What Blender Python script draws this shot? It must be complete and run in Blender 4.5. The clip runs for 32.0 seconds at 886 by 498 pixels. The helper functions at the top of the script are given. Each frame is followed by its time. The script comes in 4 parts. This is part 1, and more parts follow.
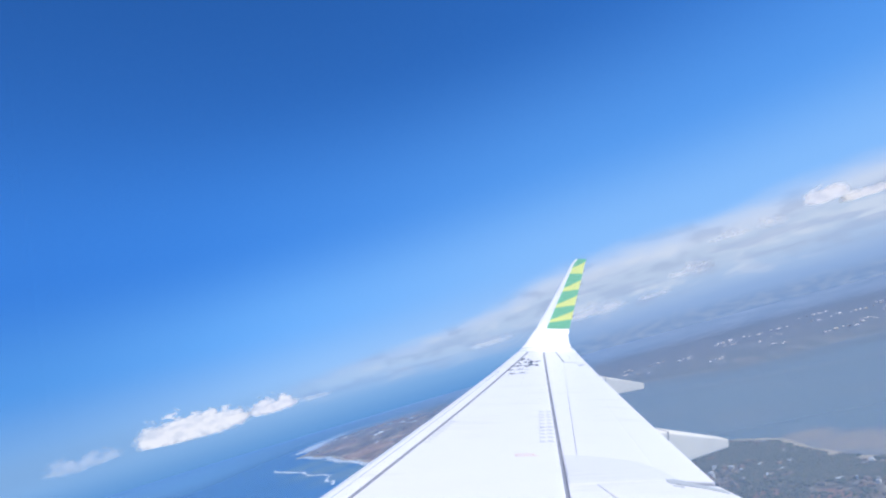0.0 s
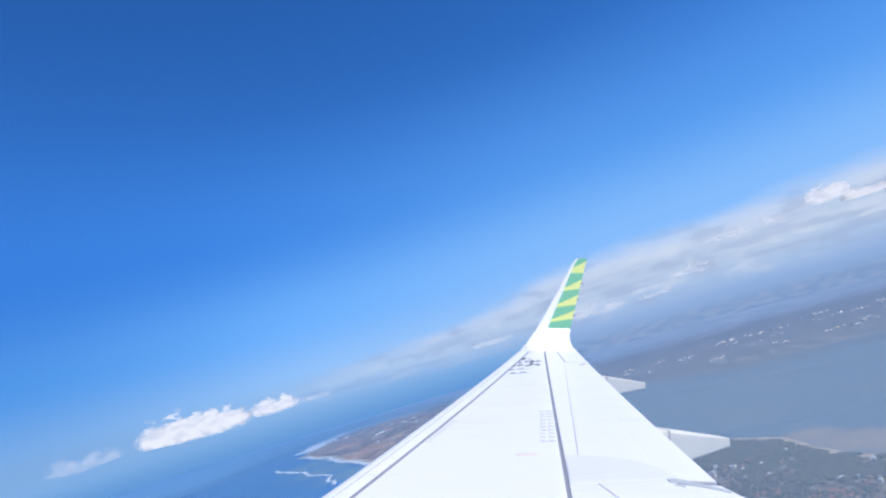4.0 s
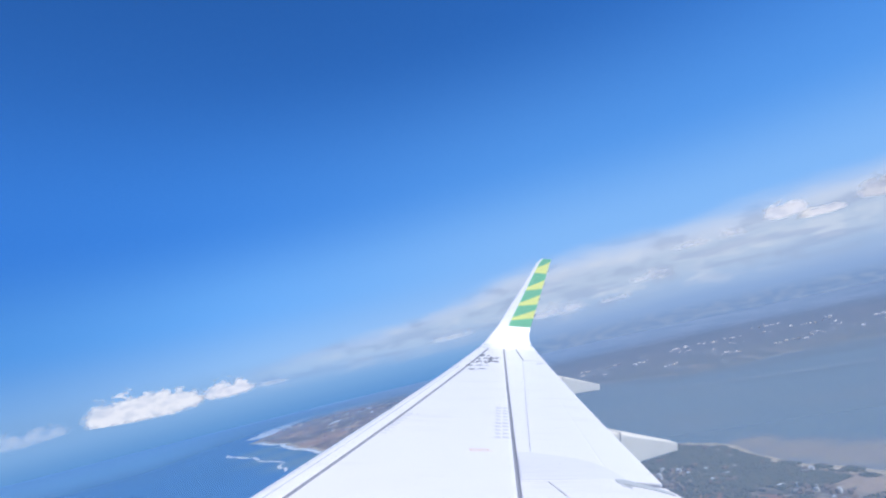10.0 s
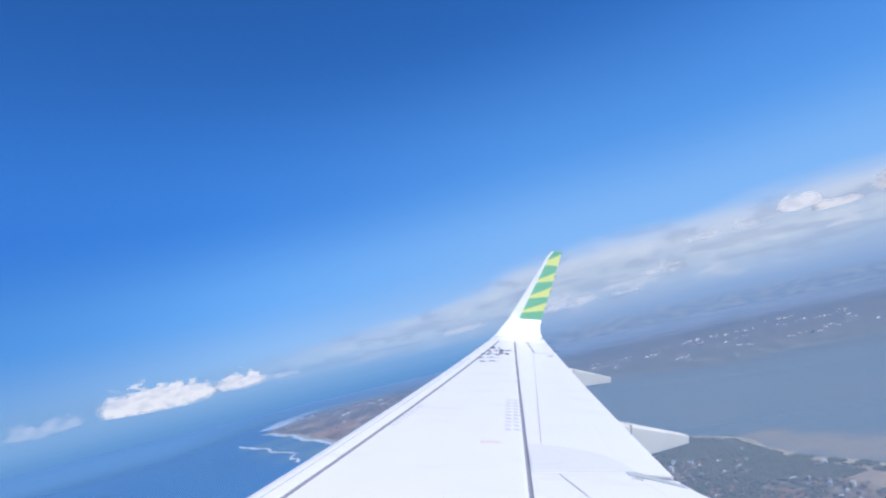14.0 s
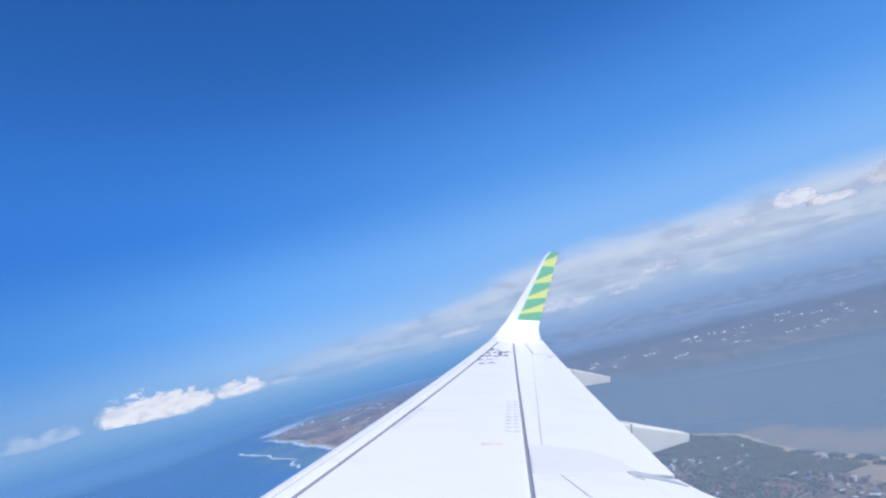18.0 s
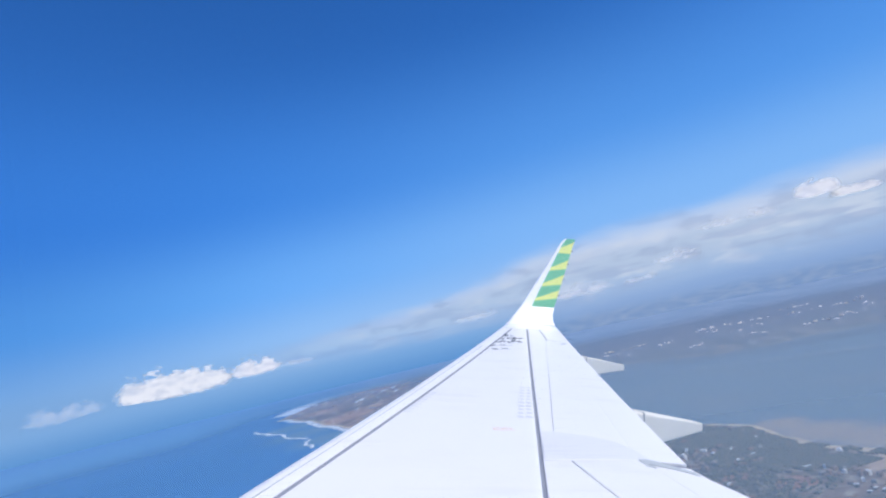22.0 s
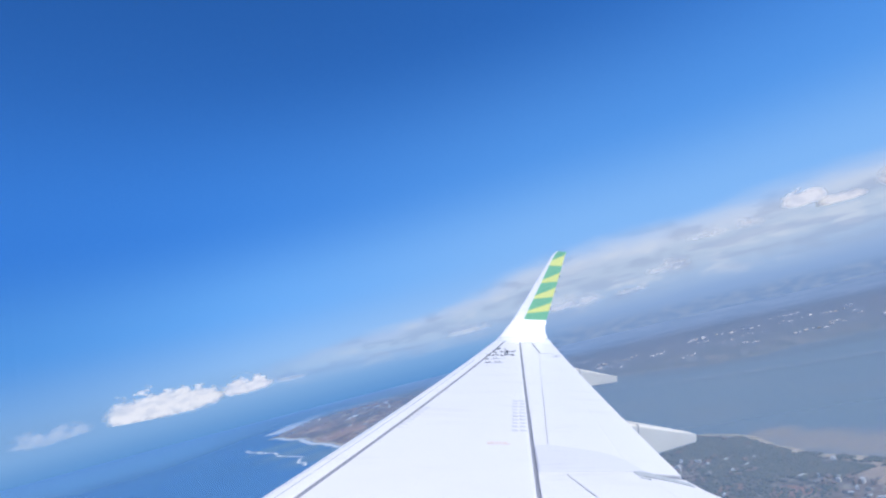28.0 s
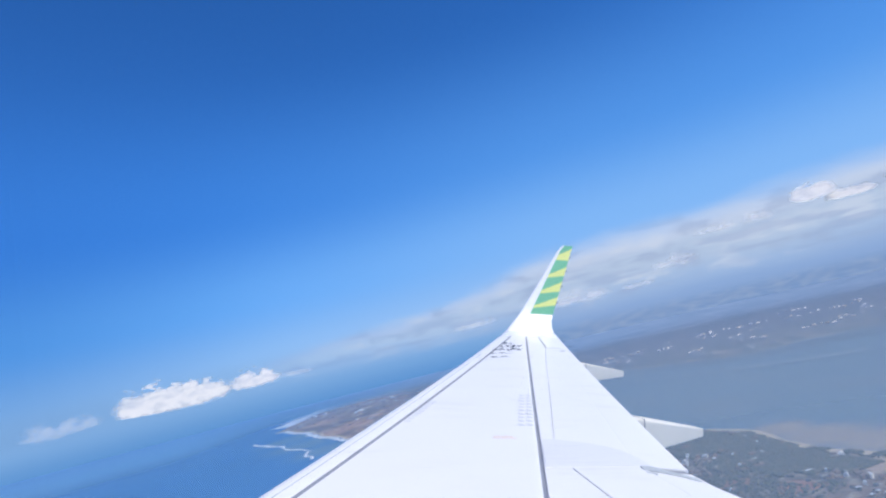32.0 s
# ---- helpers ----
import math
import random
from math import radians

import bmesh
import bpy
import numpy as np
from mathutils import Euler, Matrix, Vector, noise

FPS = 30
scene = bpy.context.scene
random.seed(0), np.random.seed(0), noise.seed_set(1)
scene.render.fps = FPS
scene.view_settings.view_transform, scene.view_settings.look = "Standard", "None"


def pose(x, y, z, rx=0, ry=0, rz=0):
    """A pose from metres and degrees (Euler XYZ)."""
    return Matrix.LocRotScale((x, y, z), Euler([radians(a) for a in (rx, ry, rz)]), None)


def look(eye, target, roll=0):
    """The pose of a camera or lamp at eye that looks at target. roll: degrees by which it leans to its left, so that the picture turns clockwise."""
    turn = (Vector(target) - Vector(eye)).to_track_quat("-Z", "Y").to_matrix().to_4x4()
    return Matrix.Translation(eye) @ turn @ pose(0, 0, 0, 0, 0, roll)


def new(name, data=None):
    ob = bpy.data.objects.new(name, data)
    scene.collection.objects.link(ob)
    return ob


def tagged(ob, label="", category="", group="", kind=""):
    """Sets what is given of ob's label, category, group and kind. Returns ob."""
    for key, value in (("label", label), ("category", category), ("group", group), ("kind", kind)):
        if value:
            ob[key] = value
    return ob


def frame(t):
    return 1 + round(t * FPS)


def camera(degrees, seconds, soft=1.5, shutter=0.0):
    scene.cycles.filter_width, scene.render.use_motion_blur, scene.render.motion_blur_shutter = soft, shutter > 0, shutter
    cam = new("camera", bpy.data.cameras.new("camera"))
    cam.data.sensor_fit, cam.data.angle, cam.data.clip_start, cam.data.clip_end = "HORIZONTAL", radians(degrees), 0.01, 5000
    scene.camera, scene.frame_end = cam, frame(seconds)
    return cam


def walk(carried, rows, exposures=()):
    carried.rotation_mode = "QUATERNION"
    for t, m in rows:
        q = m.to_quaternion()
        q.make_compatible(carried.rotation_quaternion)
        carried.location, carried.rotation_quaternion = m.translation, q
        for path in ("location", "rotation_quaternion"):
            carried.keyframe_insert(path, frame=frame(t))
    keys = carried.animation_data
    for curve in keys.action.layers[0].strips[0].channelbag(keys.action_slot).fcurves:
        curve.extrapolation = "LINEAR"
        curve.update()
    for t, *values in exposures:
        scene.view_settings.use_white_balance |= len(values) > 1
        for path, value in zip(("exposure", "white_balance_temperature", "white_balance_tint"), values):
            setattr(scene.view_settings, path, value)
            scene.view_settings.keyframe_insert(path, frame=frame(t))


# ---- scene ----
cam = camera(70.0, 32.0, soft=2.2)

# The aircraft's own axes (x aft, y out along the wing, z up) stand in the world by this turn: nose up in a climbing turn.
AIR = Matrix(((0.96441, 0.00028, 0.26441, 0.0), (0.02439, 0.99564, -0.09002, 0.0), (-0.26329, 0.09326, 0.9602, 0.0), (0, 0, 0, 1)))
SEAT = (3.57, 1.70, 1.645)   # the passenger's camera, in the aircraft's axes
TURNS = (  # seconds, yaw, pitch, roll in the aircraft's axes
    (0, -11.87, 7.97, -0.31), (0.5, -11.84, 7.99, -0.30), (1, -11.84, 8.02, -0.26), (1.5, -11.90, 8.01, -0.28), (2, -11.92, 8.02, -0.16),
    (2.5, -11.90, 7.95, -0.10), (3, -11.80, 7.80, -0.02), (3.5, -11.85, 7.94, -0.11), (5.5, -11.57, 7.94, -0.40), (6, -11.60, 8.00, -0.26),
    (6.5, -11.51, 7.91, -0.28), (7, -11.38, 7.60, -0.38), (7.5, -11.36, 7.56, -0.44), (8, -11.28, 7.49, -0.50), (8.5, -10.99, 6.91, -2.06),
    (9, -12.56, 7.07, -3.64), (9.5, -14.83, 7.57, -3.49), (10, -15.29, 7.46, -3.22), (10.5, -15.55, 7.48, -3.37), (11, -15.10, 7.04, -3.43),
    (11.5, -15.55, 7.45, -3.56), (12, -14.93, 7.11, -3.85), (12.5, -14.25, 6.62, -3.83), (13, -14.98, 7.23, -3.60), (13.5, -14.60, 6.99, -3.42),
    (14, -14.32, 6.72, -3.30), (14.5, -14.20, 6.50, -3.06), (15, -14.13, 6.41, -2.93), (15.5, -14.14, 6.34, -3.00), (17.5, -14.60, 6.82, -2.15),
    (18, -14.47, 6.98, -2.18), (18.5, -14.44, 7.18, -1.80), (19, -14.04, 6.80, -2.18), (19.5, -13.76, 6.37, -2.23), (20, -13.20, 5.87, -2.24),
    (20.5, -13.02, 6.00, -2.42), (21, -12.56, 5.25, -3.00), (21.5, -13.06, 5.28, -3.10), (22, -13.19, 5.56, -3.32), (22.5, -13.31, 5.54, -3.40),
    (23, -13.33, 5.05, -3.50), (23.5, -13.80, 6.46, -3.60), (24, -13.14, 5.97, -3.43), (24.5, -13.21, 6.24, -3.12), (25, -13.66, 6.67, -2.68),
    (25.5, -13.93, 7.01, -2.45), (27.5, -14.02, 7.02, -2.42), (28, -13.88, 6.86, -2.47), (28.5, -13.79, 6.72, -2.44), (29, -13.83, 6.73, -2.76),
    (29.5, -13.70, 6.56, -2.65), (30, -13.60, 6.48, -2.55), (30.5, -13.86, 6.60, -2.62), (31, -13.77, 6.65, -2.76), (31.5, -13.62, 6.60, -2.45),
    (32, -13.31, 6.34, -2.51))


def lean(t):
    """The passenger leans forward for a moment."""
    return -0.0045 * math.exp(-((t - 8.55) / 0.28) ** 2)


walk(cam, [(t, AIR @ pose(SEAT[0] + lean(t), SEAT[1], SEAT[2], 90 + pitch, roll, yaw)) for t, yaw, pitch, roll in TURNS],
     exposures=((0, 0.115), (8.5, 0.105), (11, 0.03), (32, 0.03)))

# ---- daylight ----
SUN_EL, SUN_AZ = 46.0, 132.0   # degrees; the azimuth runs from +y (out along the wing) towards +x (aft)
world = bpy.data.worlds.new("sky")
scene.world = world
world.use_nodes = True
wn, wl = world.node_tree.nodes, world.node_tree.links
sky = wn.new("ShaderNodeTexSky")
sky.sky_type = "NISHITA"
sky.sun_disc = False
sky.sun_elevation, sky.sun_rotation = radians(SUN_EL), radians(SUN_AZ)
sky.altitude, sky.air_density, sky.dust_density, sky.ozone_density = 600, 1.0, 0.0, 5.0
deep = wn.new("ShaderNodeHueSaturation")
deep.inputs["Saturation"].default_value = 1.15
wl.new(sky.outputs[0], deep.inputs["Color"])
tint = wn.new("ShaderNodeMix")
tint.data_type, tint.blend_type = "RGBA", "MULTIPLY"
tint.inputs[0].default_value, tint.inputs[7].default_value = 1.0, (0.485, 0.915, 1.375, 1.0)
wl.new(deep.outputs[0], tint.inputs[6])
wl.new(tint.outputs[2], wn["Background"].inputs["Color"])
wn["Background"].inputs["Strength"].default_value = 0.109

sun = new("sun", bpy.data.lights.new("sun", "SUN"))
sun.data.energy, sun.data.angle, sun.data.color = 4.25, radians(0.53), (1.0, 0.945, 0.85)
away = Vector((math.sin(radians(SUN_AZ)) * math.cos(radians(SUN_EL)), math.cos(radians(SUN_AZ)) * math.cos(radians(SUN_EL)), math.sin(radians(SUN_EL))))
sun.matrix_world = look(away * 60, (0, 0, 0))


SEA = -200.0


# ---- materials ----
def lin(r, g, b):
    """Linear colour from 8-bit values."""
    return tuple((c / 255 / 12.92 if c / 255 <= 0.04045 else ((c / 255 + 0.055) / 1.055) ** 2.4) for c in (r, g, b)) + (1.0,)


class Mat:
    """A small builder for node materials."""

    def __init__(self, name):
        self.m = bpy.data.materials.new(name)
        self.m.use_nodes = True
        self.n, self.l = self.m.node_tree.nodes, self.m.node_tree.links
        self.b = self.n["Principled BSDF"]
        self.out = self.n["Material Output"]
        self.pos = self.n.new("ShaderNodeTexCoord").outputs["Object"]

    def set(self, **kw):
        for k, v in kw.items():
            s = self.b.inputs[k.replace("_", " ")]
            if hasattr(v, "is_output"):
                self.l.new(v, s)
            else:
                s.default_value = v
        return self

    def stretch(self, sx, sy, sz):
        mp = self.n.new("ShaderNodeMapping")
        mp.inputs["Scale"].default_value = (sx, sy, sz)
        self.l.new(self.pos, mp.inputs["Vector"])
        return mp.outputs[0]

    def noise(self, scale, detail=4.0, rough=0.6, vec=None):
        t = self.n.new("ShaderNodeTexNoise")
        t.inputs["Scale"].default_value, t.inputs["Detail"].default_value, t.inputs["Roughness"].default_value = scale, detail, rough
        self.l.new(vec or self.pos, t.inputs["Vector"])
        return t.outputs["Fac"]

    def voronoi(self, scale, vec=None):
        t = self.n.new("ShaderNodeTexVoronoi")
        t.inputs["Scale"].default_value = scale
        self.l.new(vec or self.pos, t.inputs["Vector"])
        return t

    def ramp(self, fac, *stops):
        r = self.n.new("ShaderNodeValToRGB")
        e = r.color_ramp.elements
        while len(e) < len(stops):
            e.new(0.5)
        for el, (p, c) in zip(e, stops):
            el.position = p
            el.color = c if len(c) == 4 else (*c, 1)
        self.l.new(fac, r.inputs[0])
        return r.outputs[0]

    def math(self, op, a, b=0.0, c=0.0, clamp=False):
        t = self.n.new("ShaderNodeMath")
        t.operation, t.use_clamp = op, clamp
        for i, v in enumerate((a, b, c)):
            if hasattr(v, "is_output"):
                self.l.new(v, t.inputs[i])
            else:
                t.inputs[i].default_value = v
        return t.outputs[0]

    def mix(self, fac, a, b, mode="MIX"):
        t = self.n.new("ShaderNodeMix")
        t.data_type, t.blend_type = "RGBA", mode
        for s, v in zip((t.inputs[0], t.inputs[6], t.inputs[7]), (fac, a, b)):
            if hasattr(v, "is_output"):
                self.l.new(v, s)
            else:
                s.default_value = v
        return t.outputs[2]

    def span(self, v, lo, hi):
        t = self.n.new("ShaderNodeMapRange")
        t.interpolation_type = "SMOOTHSTEP"
        self.l.new(v, t.inputs[0])
        t.inputs[1].default_value, t.inputs[2].default_value = lo, hi
        return t.outputs[0]

    def axes(self):
        s = self.n.new("ShaderNodeSeparateXYZ")
        self.l.new(self.pos, s.inputs[0])
        return s.outputs

    def island(self):
        return self.n.new("ShaderNodeNewGeometry").outputs["Random Per Island"]

    def each(self):
        return self.n.new("ShaderNodeObjectInfo").outputs["Random"]

    def bump(self, height, strength, dist):
        t = self.n.new("ShaderNodeBump")
        t.inputs["Strength"].default_value, t.inputs["Distance"].default_value = strength, dist
        self.l.new(height, t.inputs["Height"])
        self.l.new(t.outputs[0], self.b.inputs["Normal"])
        return self


def paint(name, rgb, rough=0.38, grime=0.06):
    """Aircraft paint: faint streaks along the flow, blotches, fine orange peel."""
    k = Mat(name)
    streak = k.noise(1.0, 5, 0.65, k.stretch(0.5, 6.0, 1.0))
    blot = k.noise(1.1, 4, 0.6)
    dirt = k.math("MULTIPLY", k.span(streak, 0.45, 0.8), k.span(blot, 0.35, 0.7))
    dark = (rgb[0] * 0.72, rgb[1] * 0.72, rgb[2] * 0.74, 1)
    k.set(Base_Color=k.mix(k.math("MULTIPLY", dirt, grime * 8, clamp=True), (*rgb, 1), dark),
          Roughness=k.math("MULTIPLY_ADD", blot, 0.18, rough - 0.09), Specular_IOR_Level=0.4)
    k.bump(k.noise(38, 2), 0.04, 0.002)
    return k.m


M_SKIN = paint("wing_paint", (0.755, 0.762, 0.772))
M_SLAT = paint("slat_paint", (0.80, 0.805, 0.815), 0.34, 0.09)
M_FLAP = paint("flap_paint", (0.685, 0.70, 0.725), 0.42, 0.07)
M_FAIRING = paint("fairing_paint", (0.74, 0.725, 0.655), 0.45, 0.08)
M_WHITE = paint("white_gloss_paint", (0.86, 0.87, 0.88), 0.28, 0.02)
M_GREEN = paint("green_paint", (0.21, 0.54, 0.32), 0.32, 0.03)
M_LIME = paint("lime_yellow_paint", (0.78, 0.82, 0.29), 0.32, 0.03)
M_SEAL = paint("grey_sealant", (0.23, 0.25, 0.30), 0.7, 0.05)
M_INK = paint("black_stencil", (0.05, 0.07, 0.10), 0.6, 0.05)
M_GREYINK = paint("grey_stencil", (0.60, 0.62, 0.65), 0.6, 0.05)
M_PALEINK = paint("faded_stencil", (0.62, 0.64, 0.68), 0.6, 0.05)
M_RED = paint("red_stencil", (0.72, 0.57, 0.50), 0.6, 0.05)
M_PLATE = paint("grey_seal_paint", (0.44, 0.48, 0.50), 0.5, 0.1)
M_WALL = Mat("cabin_panel")
M_WALL.set(Base_Color=M_WALL.mix(M_WALL.noise(60), (0.50, 0.51, 0.53, 1), (0.56, 0.57, 0.58, 1)), Roughness=0.6).bump(M_WALL.noise(300), 0.1, 0.001)
M_WALL = M_WALL.m
M_RUBBER = Mat("window_gasket").set(Base_Color=(0.06, 0.065, 0.08, 1), Roughness=0.75).m
glass = Mat("window_acrylic")
tr, gl = glass.n.new("ShaderNodeBsdfTransparent"), glass.n.new("ShaderNodeBsdfGlossy")
gl.inputs["Roughness"].default_value = 0.02
mx = glass.n.new("ShaderNodeMixShader")
mx.inputs[0].default_value = 0.012
glass.l.new(tr.outputs[0], mx.inputs[1]), glass.l.new(gl.outputs[0], mx.inputs[2]), glass.l.new(mx.outputs[0], glass.out.inputs["Surface"])
M_GLASS = glass.m

# sea: deep blue offshore, greyer and lighter in the shallow bay
k = Mat("sea_water")
ax = k.axes()
bay = k.span(k.math("ADD", k.math("MULTIPLY", ax[0], 1.0), k.math("MULTIPLY", k.noise(0.004, 3), 260)), 150, 620)
swell = k.noise(0.05, 3, 0.6, k.stretch(1.0, 0.45, 1.0))
patch = k.noise(0.0035, 4, 0.6)
col = k.mix(bay, (0.085, 0.255, 0.53, 1), (0.225, 0.335, 0.405, 1))
col = k.mix(k.math("MULTIPLY", k.span(patch, 0.35, 0.75), 0.3), col, (0.08, 0.20, 0.36, 1))
col = k.mix(k.math("MULTIPLY", k.math("MULTIPLY", k.span(k.noise(0.006, 3, 0.5, k.stretch(1.0, 0.6, 1.0)), 0.45, 0.68), bay), 0.45), col, (0.34, 0.375, 0.40, 1))
SAND, REEF = (0.60, 0.47, 0.36, 1), (0.23, 0.36, 0.44, 1)
for px, py, pr, tone in ((535, 695, 36, SAND), (532, 625, 52, SAND), (545, 555, 58, SAND), (555, 475, 66, SAND), (30, 1720, 120, REEF), (-40, 1960, 130, REEF), (-90, 2220, 120, REEF)):
    dx, dy = k.math("SUBTRACT", ax[0], px), k.math("SUBTRACT", ax[1], py)
    shoal = k.math("MULTIPLY_ADD", k.math("SUBTRACT", patch, 0.5), 60.0, k.math("SQRT", k.math("ADD", k.math("MULTIPLY", dx, dx), k.math("MULTIPLY", dy, dy))))
    col = k.mix(k.math("MULTIPLY", k.span(shoal, pr * 1.25, pr * 0.35), 0.8), col, tone)
k.set(Base_Color=k.mix(k.math("MULTIPLY", swell, 0.3), col, (0.07, 0.20, 0.36, 1)), Roughness=0.8, Specular_IOR_Level=0.0)
k.bump(swell, 0.05, 1.0)
M_SEA = k.m

# land: dry scrub, bare earth, tracks, sand along the shore
def land_material(name, green, earth, pale, sand_line, patches=(), wide=1.0):
    """patches: x, y, radius and colour of groves, bare soil and sand flats."""
    k = Mat(name)
    ax = k.axes()
    big, mid, fine = k.noise(0.012 / wide, 5, 0.6), k.noise(0.05 / wide, 5, 0.65), k.noise(0.22 / wide, 4, 0.7)
    cell, lanes = k.voronoi(0.045), k.voronoi(0.024)
    lanes.feature = "DISTANCE_TO_EDGE"
    c = k.mix(k.span(big, 0.46, 0.64), (*green, 1), (*earth, 1))
    c = k.mix(k.math("MULTIPLY", k.span(mid, 0.53, 0.61), 0.8), c, (*pale, 1))
    c = k.mix(k.math("MULTIPLY", k.span(cell.outputs["Distance"], 0.25, 0.05), 0.5), c, (green[0] * 0.6, green[1] * 0.6, green[2] * 0.6, 1))
    c = k.mix(k.math("MULTIPLY", k.span(fine, 0.58, 0.75), 0.5), c, (0.30, 0.25, 0.20, 1))
    c = k.mix(k.math("MULTIPLY", k.span(k.noise(0.02, 3, 0.5, k.stretch(1.0, 0.5, 1.0)), 0.58, 0.66), 0.8), c, (pale[0] * 1.1, pale[1] * 0.95, pale[2] * 0.85, 1))
    c = k.mix(k.math("MULTIPLY", k.span(lanes.outputs["Distance"], 0.035, 0.015), 0.6), c, (*pale, 1))
    for px, py, pr, rgb in patches:
        dx, dy = k.math("SUBTRACT", ax[0], px), k.math("SUBTRACT", ax[1], py)
        away_from = k.math("SQRT", k.math("ADD", k.math("MULTIPLY", dx, dx), k.math("MULTIPLY", dy, dy)))
        ragged = k.math("MULTIPLY_ADD", k.math("SUBTRACT", mid, 0.5), pr * 1.6, away_from)
        c = k.mix(k.math("MULTIPLY", k.span(ragged, pr * 1.1, pr * 0.85), 0.88), c, (*rgb, 1))
    shore = k.math("ADD", ax[2], k.math("MULTIPLY", k.noise(0.03, 4), 2.0))
    c = k.mix(k.span(shore, sand_line + 0.9, sand_line), c, (0.70, 0.58, 0.43, 1))
    k.set(Base_Color=c, Roughness=0.9, Specular_IOR_Level=0.1)
    k.bump(fine, 0.5, 2.0)
    return k.m


GROVE = ((452, 740, 38), (466, 692, 34), (458, 640, 32), (452, 590, 30), (446, 545, 26), (410, 620, 26), (456, 515, 20), (425, 560, 22), (420, 690, 24))
M_LAND = land_material("dry_coast_land", (0.145, 0.132, 0.112), (0.28, 0.20, 0.155), (0.52, 0.45, 0.375), 2.2,
                       [(x, y, r, (0.09, 0.12, 0.09)) for x, y, r in GROVE] + [(480, 500, 30, (0.62, 0.47, 0.36)), (492, 555, 14, (0.62, 0.47, 0.36)), (470, 455, 28, (0.62, 0.47, 0.36)), (392, 505, 20, (0.50, 0.24, 0.17)), (372, 560, 14, (0.46, 0.25, 0.18))])
M_HEAD = land_material("headland_scrub", (0.21, 0.17, 0.14), (0.52, 0.30, 0.20), (0.72, 0.54, 0.42), 1.6, wide=3.2)
M_FARLAND = land_material("distant_shore_land", (0.07, 0.085, 0.07), (0.32, 0.24, 0.19), (0.58, 0.50, 0.43), 1.2)
k = Mat("surf_foam")
k.set(Base_Color=k.ramp(k.noise(0.08, 5), (0.30, (0.75, 0.80, 0.84)), (0.5, (0.95, 0.96, 0.97))), Roughness=0.8)
M_FOAM = k.m
k = Mat("weed_under_water")
k.set(Base_Color=k.ramp(k.noise(0.015, 5), (0.35, (0.085, 0.125, 0.165)), (0.65, (0.13, 0.18, 0.225))), Roughness=0.35)
M_WEED = k.m
k = Mat("tree_leaves")
k.set(Base_Color=k.ramp(k.island(), (0.0, (0.09, 0.11, 0.075)), (0.6, (0.145, 0.145, 0.105)), (1.0, (0.26, 0.21, 0.15))), Roughness=0.85)
M_TREE = k.m
k = Mat("rendered_wall")
k.set(Base_Color=k.ramp(k.each(), (0.0, (0.20, 0.17, 0.14)), (0.8, (0.34, 0.30, 0.26)), (1.0, (0.62, 0.60, 0.57))), Roughness=0.8)
M_HWALL = k.m
k = Mat("house_roof")
k.set(Base_Color=k.ramp(k.each(), (0.0, (0.24, 0.12, 0.08)), (0.4, (0.38, 0.21, 0.14)), (0.62, (0.27, 0.22, 0.19)), (0.82, (0.36, 0.33, 0.31)), (0.88, (0.92, 0.92, 0.92))), Roughness=0.6)
M_HROOF = k.m
k = Mat("far_roofs")
k.set(Base_Color=k.ramp(k.island(), (0.0, (0.22, 0.13, 0.09)), (0.45, (0.40, 0.27, 0.20)), (0.72, (0.40, 0.36, 0.33)), (0.76, (0.62, 0.61, 0.60)), (0.80, (0.95, 0.95, 0.95))), Roughness=0.6)
M_FARROOF = k.m
k = Mat("white_walls")
k.set(Base_Color=k.ramp(k.island(), (0.0, (0.42, 0.40, 0.38)), (0.55, (0.66, 0.65, 0.63)), (1.0, (0.86, 0.86, 0.86))), Roughness=0.7)
M_PALE = k.m
M_CONCRETE = Mat("pale_concrete").set(Base_Color=(0.78, 0.78, 0.77, 1), Roughness=0.8).m

